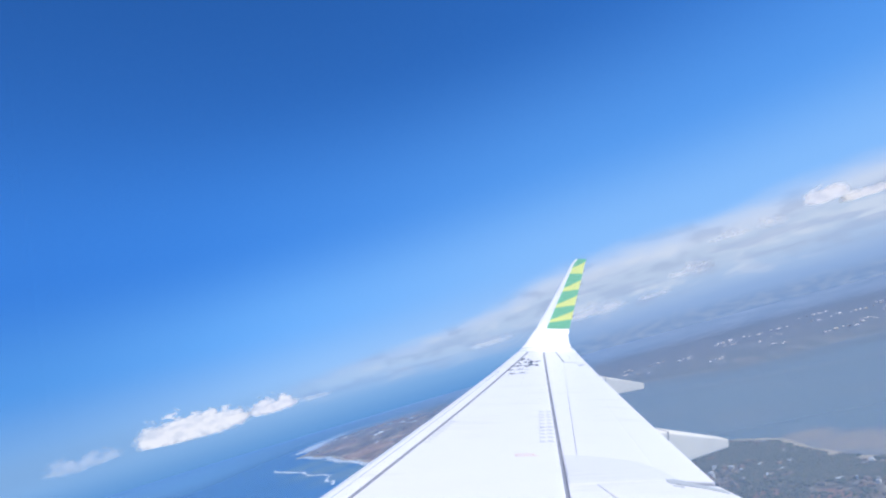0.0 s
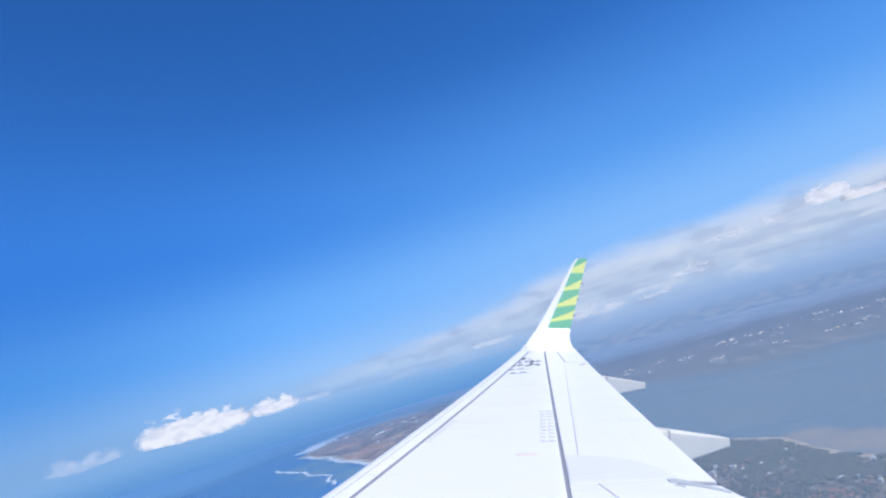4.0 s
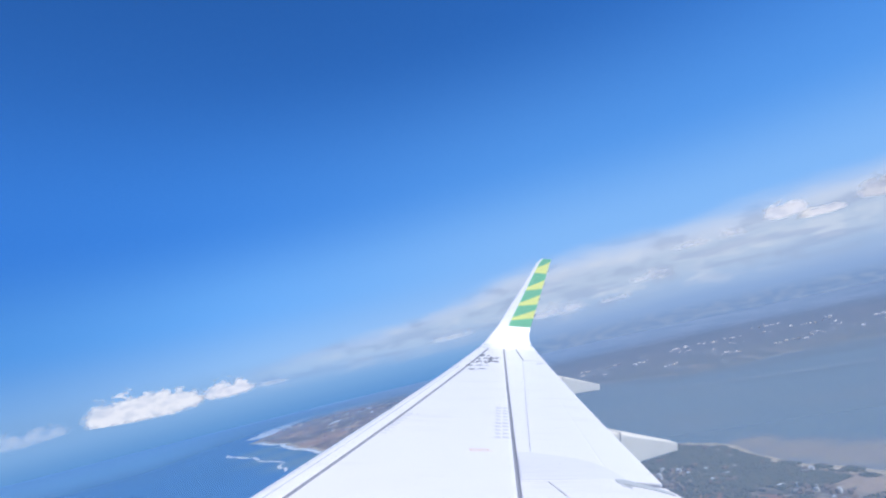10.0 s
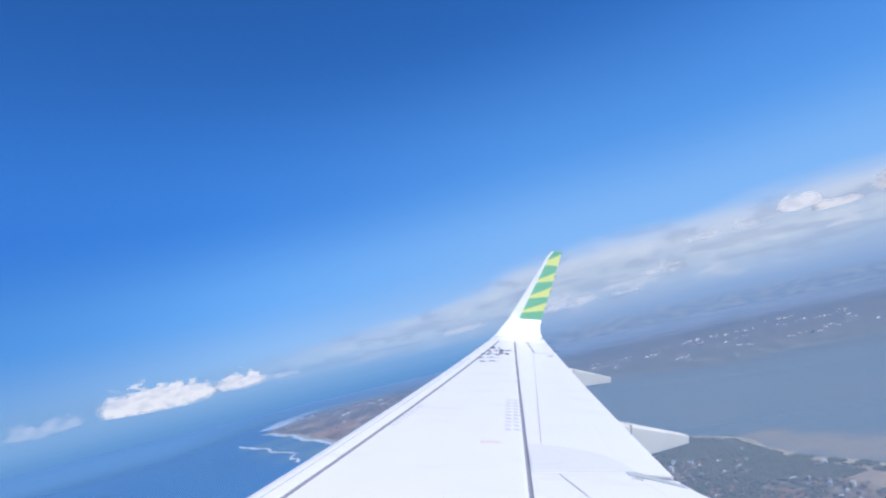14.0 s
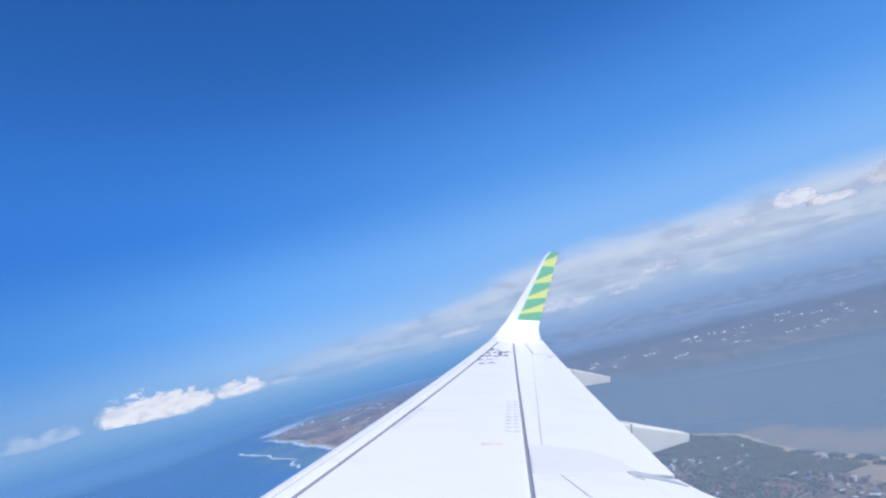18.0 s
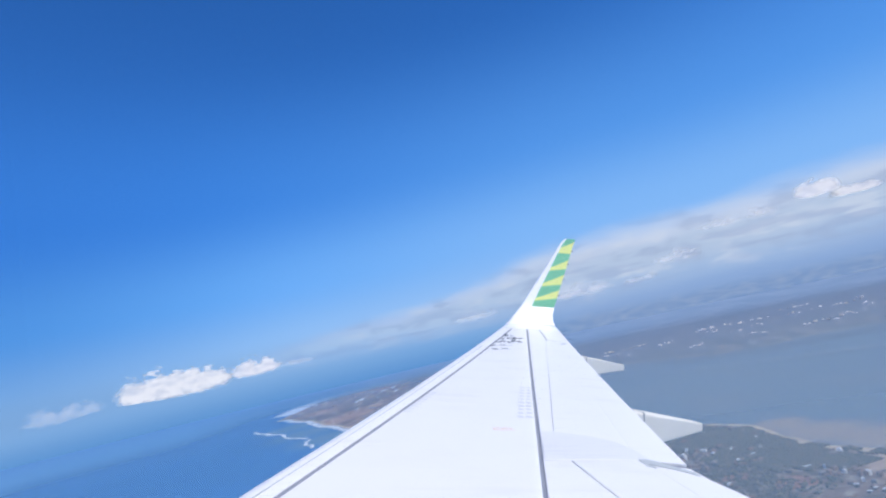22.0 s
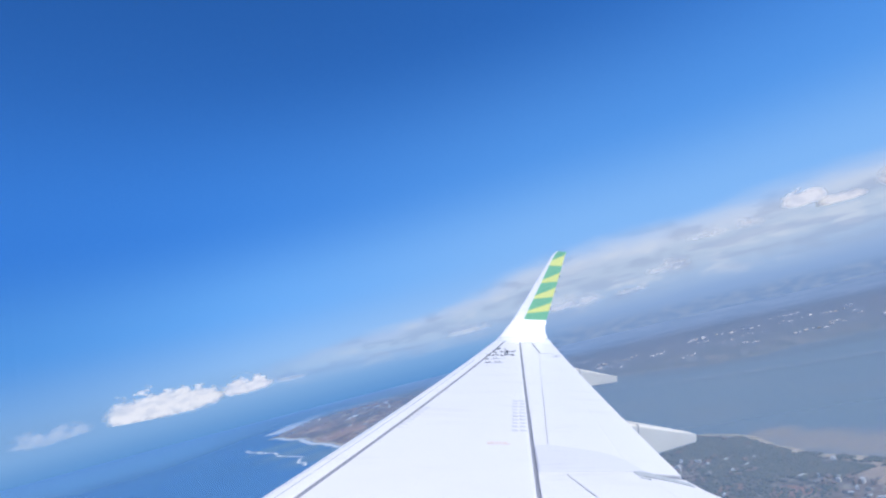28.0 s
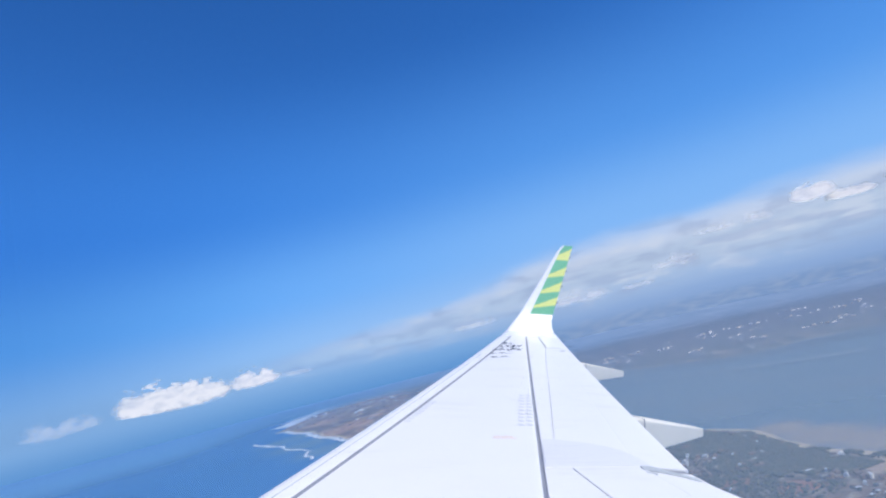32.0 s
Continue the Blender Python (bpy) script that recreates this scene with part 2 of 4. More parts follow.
# clouds
def vapour(name, rgb, most, grain, crest=(0.62, 0.98), ragged=1.0, rim=(0.08, 0.80), fall=0.0, square=3.0):
    """Droplets lit mostly alike on all sides, and a little as a solid heap; they thin out towards the ragged rim of the heap.
    most: how much of what lies behind they hide; grain: lumps to the metre; crest: the lowest and the highest top along the cloud;
    fall: how much lower it is at its far end; square: how blunt its ends are."""
    k = Mat(name)
    made = k.n["Texture Coordinate"].outputs["Generated"]
    shift = k.n.new("ShaderNodeVectorMath")
    shift.operation = "ADD"
    k.l.new(k.pos, shift.inputs[0])
    k.l.new(k.math("MULTIPLY", k.each(), 9000.0), shift.inputs[1])
    place = shift.outputs[0]
    lump, puff, torn = k.noise(grain, 2, 0.5, place), k.noise(grain * 2.6, 3, 0.55, place), k.noise(grain * 7.0, 4, 0.65, place)
    sep = k.n.new("ShaderNodeSeparateXYZ")
    k.l.new(made, sep.inputs[0])
    x, deep_in, z = sep.outputs
    top = k.math("MULTIPLY_ADD", k.span(k.noise(grain * 0.8, 2, 0.5, place), 0.34, 0.62), crest[1] - crest[0], crest[0])
    top = k.math("MULTIPLY", top, k.math("MULTIPLY_ADD", x, -fall, 1.0))
    along_x = k.math("ABSOLUTE", k.math("MULTIPLY_ADD", x, 2.0, -1.0))
    up = k.math("DIVIDE", k.math("SUBTRACT", z, 0.30), k.math("SUBTRACT", top, 0.30))
    down = k.math("DIVIDE", k.math("SUBTRACT", 0.30, z), 0.26)
    body = k.math("SUBTRACT", k.math("SUBTRACT", 1.0, k.math("POWER", along_x, square)), k.math("POWER", k.math("MAXIMUM", k.math("MAXIMUM", up, down), 0.0), 1.6))
    rough = k.math("ADD", k.math("MULTIPLY_ADD", lump, 0.9, -0.45), k.math("ADD", k.math("MULTIPLY_ADD", puff, 0.8, -0.40), k.math("MULTIPLY_ADD", torn, 0.5, -0.25)))
    dense = k.math("MULTIPLY_ADD", rough, ragged, body)
    d, both = k.n.new("ShaderNodeBsdfDiffuse"), k.n.new("ShaderNodeMixShader")
    alike = k.n.new("ShaderNodeBsdfDiffuse")
    tone = k.mix(k.span(lump, 0.34, 0.62), (rgb[0] * 0.80, rgb[1] * 0.83, rgb[2] * 0.89, 1), (*rgb, 1))
    for q in (d, alike):
        k.l.new(tone, q.inputs["Color"])
    relief = k.n.new("ShaderNodeBump")
    relief.inputs["Strength"].default_value, relief.inputs["Distance"].default_value = 0.35, 0.3 / grain
    k.l.new(lump, relief.inputs["Height"]), k.l.new(relief.outputs[0], d.inputs["Normal"])
    facing = k.n.new("ShaderNodeCombineXYZ")
    for i in range(3):
        facing.inputs[i].default_value = away[i]
    k.l.new(facing.outputs[0], alike.inputs["Normal"])
    both.inputs[0].default_value = 0.85
    k.l.new(d.outputs[0], both.inputs[1]), k.l.new(alike.outputs[0], both.inputs[2])
    tr, mx = k.n.new("ShaderNodeBsdfTransparent"), k.n.new("ShaderNodeMixShader")
    k.l.new(k.math("MULTIPLY", k.math("MULTIPLY", k.span(dense, *rim), k.span(deep_in, 0.97, 0.90)), most), mx.inputs[0])
    k.l.new(tr.outputs[0], mx.inputs[1]), k.l.new(both.outputs[0], mx.inputs[2]), k.l.new(mx.outputs[0], k.out.inputs["Surface"])
    return k.m


M_CLOUD = vapour("cumulus_vapour", (0.605, 0.59, 0.555), 0.93, 0.0150, (0.74, 1.0), 0.72, (0.08, 0.75), 0.36, 5.0)
M_PUFF = vapour("small_cumulus_vapour", (0.60, 0.59, 0.575), 0.92, 0.0160, (0.55, 1.0), 0.75)
M_CREST = vapour("bright_cumulus_vapour", (0.70, 0.70, 0.705), 0.93, 0.0125, (0.72, 1.0), 0.60)
M_WISP = vapour("thin_cloud_vapour", (0.56, 0.57, 0.59), 0.36, 0.016, (0.5, 0.95), 1.1, (0.0, 1.1))
M_BANK = vapour("soft_bank_vapour", (0.58, 0.59, 0.62), 0.48, 0.0115, (0.55, 0.95), 1.2, (0.0, 1.2))

# painted haze over the ground: a sheet, thicker the flatter one looks through it
k = Mat("painted_haze")
ax = k.axes()
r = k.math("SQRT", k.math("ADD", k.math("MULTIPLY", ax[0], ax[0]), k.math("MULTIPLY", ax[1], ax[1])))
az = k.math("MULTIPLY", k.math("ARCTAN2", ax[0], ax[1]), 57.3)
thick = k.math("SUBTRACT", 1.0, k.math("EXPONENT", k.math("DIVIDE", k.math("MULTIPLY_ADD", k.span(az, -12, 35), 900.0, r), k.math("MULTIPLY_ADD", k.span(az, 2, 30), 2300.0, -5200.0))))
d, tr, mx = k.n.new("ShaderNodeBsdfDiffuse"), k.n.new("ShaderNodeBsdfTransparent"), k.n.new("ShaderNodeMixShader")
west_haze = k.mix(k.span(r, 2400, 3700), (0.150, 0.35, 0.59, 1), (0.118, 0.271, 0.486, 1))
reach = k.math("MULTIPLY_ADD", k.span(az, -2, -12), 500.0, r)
# brighter ring in the colour offsets the sheet's own shade on the water
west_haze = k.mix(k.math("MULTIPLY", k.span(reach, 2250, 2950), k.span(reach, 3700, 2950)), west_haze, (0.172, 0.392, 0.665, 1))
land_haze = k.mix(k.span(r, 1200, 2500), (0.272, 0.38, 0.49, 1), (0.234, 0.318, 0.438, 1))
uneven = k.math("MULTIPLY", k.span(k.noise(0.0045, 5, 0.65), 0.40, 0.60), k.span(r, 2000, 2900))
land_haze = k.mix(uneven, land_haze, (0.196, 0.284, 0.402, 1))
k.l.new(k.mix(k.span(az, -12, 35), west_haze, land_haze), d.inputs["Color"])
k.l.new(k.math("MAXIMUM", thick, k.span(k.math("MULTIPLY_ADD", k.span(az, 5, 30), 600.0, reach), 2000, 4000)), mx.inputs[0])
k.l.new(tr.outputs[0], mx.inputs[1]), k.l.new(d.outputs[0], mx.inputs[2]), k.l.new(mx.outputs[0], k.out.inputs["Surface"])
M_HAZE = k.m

# glowing far distance: sea and land painted melting into haze, the haze into the sky
k = Mat("glowing_distance")
ax = k.axes()
flat = k.math("SQRT", k.math("ADD", k.math("MULTIPLY", ax[0], ax[0]), k.math("MULTIPLY", ax[1], ax[1])))
el = k.math("MULTIPLY", k.math("ARCTAN2", ax[2], flat), 57.3)
az = k.math("MULTIPLY", k.math("ARCTAN2", ax[0], ax[1]), 57.3)
side = k.span(az, -10, 30)
polar = k.n.new("ShaderNodeCombineXYZ")
k.l.new(az, polar.inputs[0]), k.l.new(el, polar.inputs[1])


def polar_scaled(sx, sy):
    mp = k.n.new("ShaderNodeMapping")
    mp.inputs["Scale"].default_value = (sx, sy, 1.0)
    k.l.new(polar.outputs[0], mp.inputs["Vector"])
    return mp.outputs[0]


wave = k.noise(1.0, 5, 0.55, polar_scaled(0.13, 0.45))
billow = k.noise(1.0, 6, 0.58, polar_scaled(0.22, 0.62))
streak = k.noise(1.0, 5, 0.6, polar_scaled(0.10, 0.95))
mottle = k.noise(1.0, 5, 0.7, polar_scaled(0.9, 3.2))
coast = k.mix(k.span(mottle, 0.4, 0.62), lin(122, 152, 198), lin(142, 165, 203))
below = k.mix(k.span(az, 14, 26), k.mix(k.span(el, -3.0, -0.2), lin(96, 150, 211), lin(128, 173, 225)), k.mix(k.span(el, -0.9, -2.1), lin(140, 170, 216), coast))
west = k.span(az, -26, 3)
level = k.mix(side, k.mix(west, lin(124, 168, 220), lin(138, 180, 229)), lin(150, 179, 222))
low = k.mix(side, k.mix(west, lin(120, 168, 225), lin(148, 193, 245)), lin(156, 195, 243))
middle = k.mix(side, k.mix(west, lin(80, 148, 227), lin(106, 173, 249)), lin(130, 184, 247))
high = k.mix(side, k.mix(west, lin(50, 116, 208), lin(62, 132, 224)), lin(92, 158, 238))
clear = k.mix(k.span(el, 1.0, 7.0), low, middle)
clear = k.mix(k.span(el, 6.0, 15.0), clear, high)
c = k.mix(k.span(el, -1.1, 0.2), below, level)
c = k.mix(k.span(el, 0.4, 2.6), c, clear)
# the painted cloud bank: its top climbs from the sea horizon to five degrees over the land
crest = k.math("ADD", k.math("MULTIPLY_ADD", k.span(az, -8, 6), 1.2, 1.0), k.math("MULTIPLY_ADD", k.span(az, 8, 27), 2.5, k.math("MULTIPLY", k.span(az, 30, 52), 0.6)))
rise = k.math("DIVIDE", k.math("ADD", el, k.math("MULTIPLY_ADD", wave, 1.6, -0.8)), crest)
# the bank's bright top and greyer body are put into the glow's colour
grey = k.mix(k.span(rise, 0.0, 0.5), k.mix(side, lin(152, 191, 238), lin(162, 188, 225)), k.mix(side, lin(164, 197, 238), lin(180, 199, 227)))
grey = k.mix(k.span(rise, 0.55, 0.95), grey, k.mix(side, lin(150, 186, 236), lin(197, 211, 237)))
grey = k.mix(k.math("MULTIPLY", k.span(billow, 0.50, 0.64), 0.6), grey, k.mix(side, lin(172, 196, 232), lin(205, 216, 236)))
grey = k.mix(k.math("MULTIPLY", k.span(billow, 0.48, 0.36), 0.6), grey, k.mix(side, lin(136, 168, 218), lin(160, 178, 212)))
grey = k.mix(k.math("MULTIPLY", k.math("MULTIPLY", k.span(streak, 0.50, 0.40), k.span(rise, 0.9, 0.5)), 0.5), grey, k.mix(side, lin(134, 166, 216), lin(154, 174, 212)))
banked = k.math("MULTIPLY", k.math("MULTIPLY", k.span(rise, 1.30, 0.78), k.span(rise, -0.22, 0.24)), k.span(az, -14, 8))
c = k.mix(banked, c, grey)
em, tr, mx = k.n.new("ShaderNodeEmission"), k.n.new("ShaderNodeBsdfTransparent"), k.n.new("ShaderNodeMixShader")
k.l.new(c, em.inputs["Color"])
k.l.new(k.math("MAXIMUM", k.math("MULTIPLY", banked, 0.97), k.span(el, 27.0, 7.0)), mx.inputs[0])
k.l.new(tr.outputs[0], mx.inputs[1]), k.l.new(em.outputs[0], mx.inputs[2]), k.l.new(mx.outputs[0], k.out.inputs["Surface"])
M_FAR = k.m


# ---- mesh helpers ----
def mesh_of(name, verts, faces, material, smooth=False):
    me = bpy.data.meshes.new(name)
    me.from_pydata([tuple(v) for v in verts], [], faces)
    if material:
        me.materials.append(material)
    if smooth:
        me.polygons.foreach_set("use_smooth", [True] * len(me.polygons))
    me.update()
    return me


def part(name, me, parent=None, label=""):
    """One mesh object, under a thing or a part."""
    ob = new(name, me)
    if parent is not None:
        ob.parent = parent
    if label:
        ob["label"] = label
    return ob


def grid_solid(name, top, bottom, material, smooth=True, sharp=True):
    """A closed slab between two grids of points (rows of equal length)."""
    n, m = len(top), len(top[0])
    verts = [p for row in top for p in row] + [p for row in bottom for p in row]
    o = n * m
    faces = []
    for i in range(n - 1):
        for j in range(m - 1):
            a = i * m + j
            faces.append((a, a + 1, a + m + 1, a + m))
            faces.append((o + a, o + a + m, o + a + m + 1, o + a + 1))
    for j in range(m - 1):
        faces.append((j, o + j, o + j + 1, j + 1))
        a = (n - 1) * m + j
        faces.append((a, a + 1, o + a + 1, o + a))
    for i in range(n - 1):
        a = i * m
        faces.append((a, a + m, o + a + m, o + a))
        a = i * m + m - 1
        faces.append((a, o + a, o + a + m, a + m))
    me = mesh_of(name, verts, faces, material)
    bm = bmesh.new()
    bm.from_mesh(me)
    bmesh.ops.recalc_face_normals(bm, faces=bm.faces)
    bm.to_mesh(me)
    bm.free()
    if smooth:
        me.polygons.foreach_set("use_smooth", [True] * len(me.polygons))
        me.set_sharp_from_angle(angle=radians(38))
    return me


def rows_solid(name, rings, material, cap=True):
    """A lofted body through closed rings of equal length."""
    m = len(rings[0])
    verts = [p for r in rings for p in r]
    faces = []
    for i in range(len(rings) - 1):
        for j in range(m):
            a, b = i * m + j, i * m + (j + 1) % m
            faces.append((a, b, b + m, a + m))
    if cap:
        faces.append(tuple(range(m)))
        faces.append(tuple((len(rings) - 1) * m + j for j in range(m)))
    me = mesh_of(name, verts, faces, material)
    bm = bmesh.new()
    bm.from_mesh(me)
    bmesh.ops.recalc_face_normals(bm, faces=bm.faces)
    bm.to_mesh(me)
    bm.free()
    me.polygons.foreach_set("use_smooth", [True] * len(me.polygons))
    me.set_sharp_from_angle(angle=radians(40))
    return me


# ---- the wing, in the aircraft's axes ----
wing = new("airliner_wing")
wing.matrix_world = AIR
tagged(wing, "white airliner wing with grey seams, clean in flight", "aircraft wing")
KINK, CAP, TIP = 6.83, 16.0, 16.75


def lead(y):
    return 0.52 * y


def trail(y):
    return 5.177 + 0.291 * y if y >= KINK else 7.165 + (KINK - y) * (0.22 if y > 6.2 else 0.0) + (0.139 if y <= 6.2 else 0)


def lift(y):
    return 0.067 * (y - 2) + 0.002 * (y - 2) ** 2


def full(y):
    """The chord as if the outer trailing edge ran on to the root."""
    return 5.177 + 0.291 * y - lead(y)


def slat_f(y):
    return 0.28 / (trail(y) - lead(y))


def spar_f(y):
    return (5.97 + 0.3585 * (y - 7.56) - lead(y)) / (trail(y) - lead(y))


def skin(y, fr, drop=0.0):
    """A point of the upper surface at the span y and the fraction fr of the chord."""
    c = trail(y) - lead(y)
    nose = 0.035 * (1 - min(1.0, fr * c / 0.10)) ** 2
    tail = 0.010 * c * max(0.0, (fr - 0.8) / 0.2) ** 2
    return (lead(y) + fr * c, y, lift(y) - nose - tail - drop)


def belly(y, fr):
    c = trail(y) - lead(y)
    th = 0.105 * c * (2.6 * math.sqrt(max(fr, 0)) * (1 - fr) + 0.04)
    return (lead(y) + fr * c, y, lift(y) - 0.035 * (1 - min(1.0, fr * c / 0.10)) ** 2 - th)


def spread(a, b, n):
    return [a + (b - a) * i / (n - 1) for i in range(n)]


def panel(name, y0, y1, f0, f1, material, parent, label="", thick=0.028, ny=18, nf=9, edge=0.006, gap=(0, 0, 0, 0), rise=0.0):
    """A skin panel with softened edges; f0 and f1 are fractions or functions of the span; gap trims (in metres) front, back, inboard and outboard."""
    g = lambda f, y: f(y) if callable(f) else f
    ys = spread(y0 + gap[2], y1 - gap[3], ny)
    top, bottom = [], []
    for i, y in enumerate(ys):
        c = trail(y) - lead(y)
        a, b = g(f0, y) + gap[0] / c, g(f1, y) - gap[1] / c
        fs = [a, a + edge / c] + spread(a + 0.03 * (b - a), b - 0.03 * (b - a), nf) + [b - edge / c, b]
        ends = i in (0, ny - 1)
        top.append([skin(y, fr, (edge * 0.7 if (q in (0, len(fs) - 1) or ends) else 0.0) - rise) for q, fr in enumerate(fs)])
        bottom.append([skin(y, fr, thick) for fr in fs])
    return part(name, grid_solid(name, top, bottom, material), parent, label)


# the box under the panels, whose dark sealant shows in the seams
rings = []
for y in spread(1.9, TIP, 30):
    fs = [0.0, 0.01, 0.03, 0.06, 0.12, 0.22, 0.35, 0.5, 0.65, 0.8, 0.92, 0.992]
    up = [skin(y, fr, 0.013) for fr in fs]
    lo = [belly(y, fr) for fr in fs[1:-1]][::-1]
    rings.append(up + lo)
part("wing_box", rows_solid("wing_box", rings, M_SEAL), wing, "grey sealant-coated wing box under the panels")

for a, b in ((1.98, 6.3), (6.3, 9.9), (9.9, 13.3), (13.3, CAP)):
    panel("slat", a, b, 0.0, slat_f, M_SLAT, wing, "glossy white leading-edge slat", gap=(0, 0.012, 0.002, 0.002), nf=8, thick=0.05)
for a, b in ((1.98, 5.2), (5.2, 9.05), (9.05, 12.6), (12.6, CAP)):
    panel("wing_skin", a, b, slat_f, spar_f, M_SKIN, wing, gap=(0.040, 0.02, 0.0, 0.0), nf=12)


for a, b in ((2.2, 13.4),):
    top = [[(lambda q: (q[0] + dx, q[1], q[2] + 0.0035))(skin(y, 0.15 / (trail(y) - lead(y)))) for dx in (-0.005, 0.005)] for y in spread(a, b, 40)]
    part("slat_seam", grid_solid("slat_seam", top, [[(p[0], p[1], p[2] - 0.008) for p in row] for row in top], M_PLATE, smooth=False), wing, "thin grey seam along the slat")


def hinge_f(y):
    """The front edge of the spoilers and of the aileron."""
    return spar_f(y) + (0.29 + 0.08 * (16 - y) if y > 14.44 else max(0.12, 0.17 + 0.0355 * (y - 7.91))) / (trail(y) - lead(y))


def flap_f(y):
    return 0.80


for a, b in ((7.95, 11.2), (11.2, 14.45), (14.45, CAP)):
    panel("rear_skin", a, b, spar_f, hinge_f, M_SKIN, wing, gap=(0.02, 0.002, 0.0, 0.0), nf=6)
for a, b in ((7.95, 9.5), (9.5, 11.1), (11.1, 12.75), (12.75, 14.4)):
    panel("spoiler", a, b, hinge_f, 0.86, M_SKIN, wing, "white spoiler panel, closed", gap=(0.003 if a < 11 else 0.0, 0.0, 0.0, 0.0), nf=6, edge=0.0012)
panel("outboard_flap", 7.05, 14.4, 0.86, 1.0, M_SKIN, wing, "white outboard flap, almost retracted", gap=(0.0, 0, 0.002, 0.002), thick=0.03, ny=26, nf=6, edge=0.0012)
panel("rear_skin", 7.05, 7.95, spar_f, 0.86, M_SKIN, wing, gap=(0.02, 0.0, 0.001, 0.0), nf=9, edge=0.0012)
panel("aileron", 14.45, CAP, hinge_f, 1.0, M_SKIN, wing, "white aileron", gap=(0.022, 0, 0.004, 0.002), nf=8, thick=0.03)
panel("tip_cap", CAP, TIP, 0.0, 1.0, M_WHITE, wing, "glossy white wing-tip cap", gap=(0, 0, 0.002, 0), nf=14, ny=8, thick=0.05)
panel("inboard_spoiler", 5.0, 7.048, lambda y: (6.07 - lead(y)) / (trail(y) - lead(y)), lambda y: (6.78 - lead(y)) / (trail(y) - lead(y)), M_SKIN, wing,
      "white inboard spoiler panel, closed", gap=(0.004, 0.003, 0.002, 0.001), nf=6, rise=0.003)
panel("inboard_shroud", 1.98, 5.0, lambda y: (6.07 - lead(y)) / (trail(y) - lead(y)), lambda y: (6.78 - lead(y)) / (trail(y) - lead(y)), M_FLAP, wing, gap=(0.012, 0.004, 0.004, 0.004), nf=6)
panel("inboard_flap", 1.98, 6.98, lambda y: (6.78 - lead(y)) / (trail(y) - lead(y)), 1.0, M_SKIN, wing, "white inboard flap", gap=(0.004, 0, 0.004, 0.03), nf=6)
panel("rear_skin", 1.98, 7.05, spar_f, lambda y: (6.07 - lead(y)) / (trail(y) - lead(y)), M_SKIN, wing, gap=(0.02, 0.003, 0.0, 0.001), nf=9)


def seal_plate(name, pts, label):
    """A thin plate lying on the skin, its corners given as x and y."""
    n = len(pts)
    verts = [(x, y, skin(y, (x - lead(y)) / (trail(y) - lead(y)))[2] + z) for z in (-0.012, 0.007) for x, y in pts]
    faces = [tuple(range(n, 2 * n)), tuple(range(n))[::-1]] + [(i, (i + 1) % n, n + (i + 1) % n, n + i) for i in range(n)]
    part(name, mesh_of(name, verts, faces, M_PLATE), wing, label)


seal_plate("flap_end_seal", ((6.834, 6.94), (7.02, 6.84), (7.15, 6.73), (7.165, 6.83), (6.90, 7.045), (6.83, 7.085), (6.75, 7.075), (6.735, 6.975)), "grey wedge-shaped seal between the flaps")
seal_plate("seal_tab", ((6.72, 6.90), (6.80, 6.865), (6.815, 6.885), (6.725, 6.93)), "small grey seal tab")



def shroud_x(y):
    """The rear edge of the shroud, which swings forward outboard."""
    return float(np.interp(y, (7.09, 7.35, 7.56, 7.70, 7.80, 7.93), (6.885, 6.875, 6.82, 6.70, 6.55, 6.27)))


panel("flap_shroud", 7.09, 7.93, lambda y: spar_f(y) + 0.008, lambda y: (shroud_x(y) - lead(y)) / (trail(y) - lead(y)), M_FLAP, wing,
      "slightly greyer shroud panel ahead of the flaps", thick=0.01, ny=22, nf=9, edge=0.001, rise=0.004)


# flap track fairings: canoe bodies under the trailing edge
def fairing(y, back, deep, tail, drop, wide):
    """Boxy body: deep at the wing's trailing edge, tapering to a blunt square tail."""
    x_te = trail(y)
    x1, x0 = x_te + back, x_te - 1.7
    rings = []
    for s in spread(0, 1, 16):
        x = x0 + (x1 - x0) * s
        w = wide * min(1, 0.25 + 1.6 * s) * (1 - 0.58 * max(0, (s - 0.55) / 0.45))
        after = max(0.0, (x - x_te) / back)
        top = lift(y) - 0.08 - drop * after
        h = (deep + (tail - deep) * after if x > x_te else deep * min(1.0, 0.3 + 1.4 * s)) - 0.03
        ring = []
        for q in range(16):
            a = 2 * math.pi * (q + 0.5) / 16
            cx, sx = math.cos(a), math.sin(a)
            ring.append((x, y + w * 0.5 * abs(cx) ** 0.12 * (1 if cx > 0 else -1), top - h / 2 + h / 2 * abs(sx) ** 0.12 * (1 if sx > 0 else -1)))
        rings.append(ring)
    body = part("flap_track_fairing", rows_solid("flap_track_fairing", rings, M_FAIRING), wing, "pale grey boxy flap-track fairing with a blunt tail")
    for face in body.data.polygons:
        face.use_smooth = False
    gap = []
    for dx in (0.0, 0.012):
        x = x_te + 0.10 + dx
        after = (x - x_te) / back
        top, h = lift(y) - 0.077 - drop * after, deep + (tail - deep) * after - 0.03
        w = wide * 1.01 * (1 - 0.58 * max(0, ((x - x0) / (x1 - x0) - 0.55) / 0.45))
        gap.append([(x, y - w / 2, top - h), (x, y - w / 2, top), (x, y + w / 2, top), (x, y + w / 2, top - h)])
    part("seam", rows_solid("seam", gap, M_SEAL), body)
    return body


fairing(9.3, 1.03, 0.52, 0.13, 0.15, 0.54)
fairing(13.32, 0.96, 0.44, 0.14, 0.15, 0.44)
fairing(5.7, 1.1, 0.56, 0.14, 0.14, 0.54)

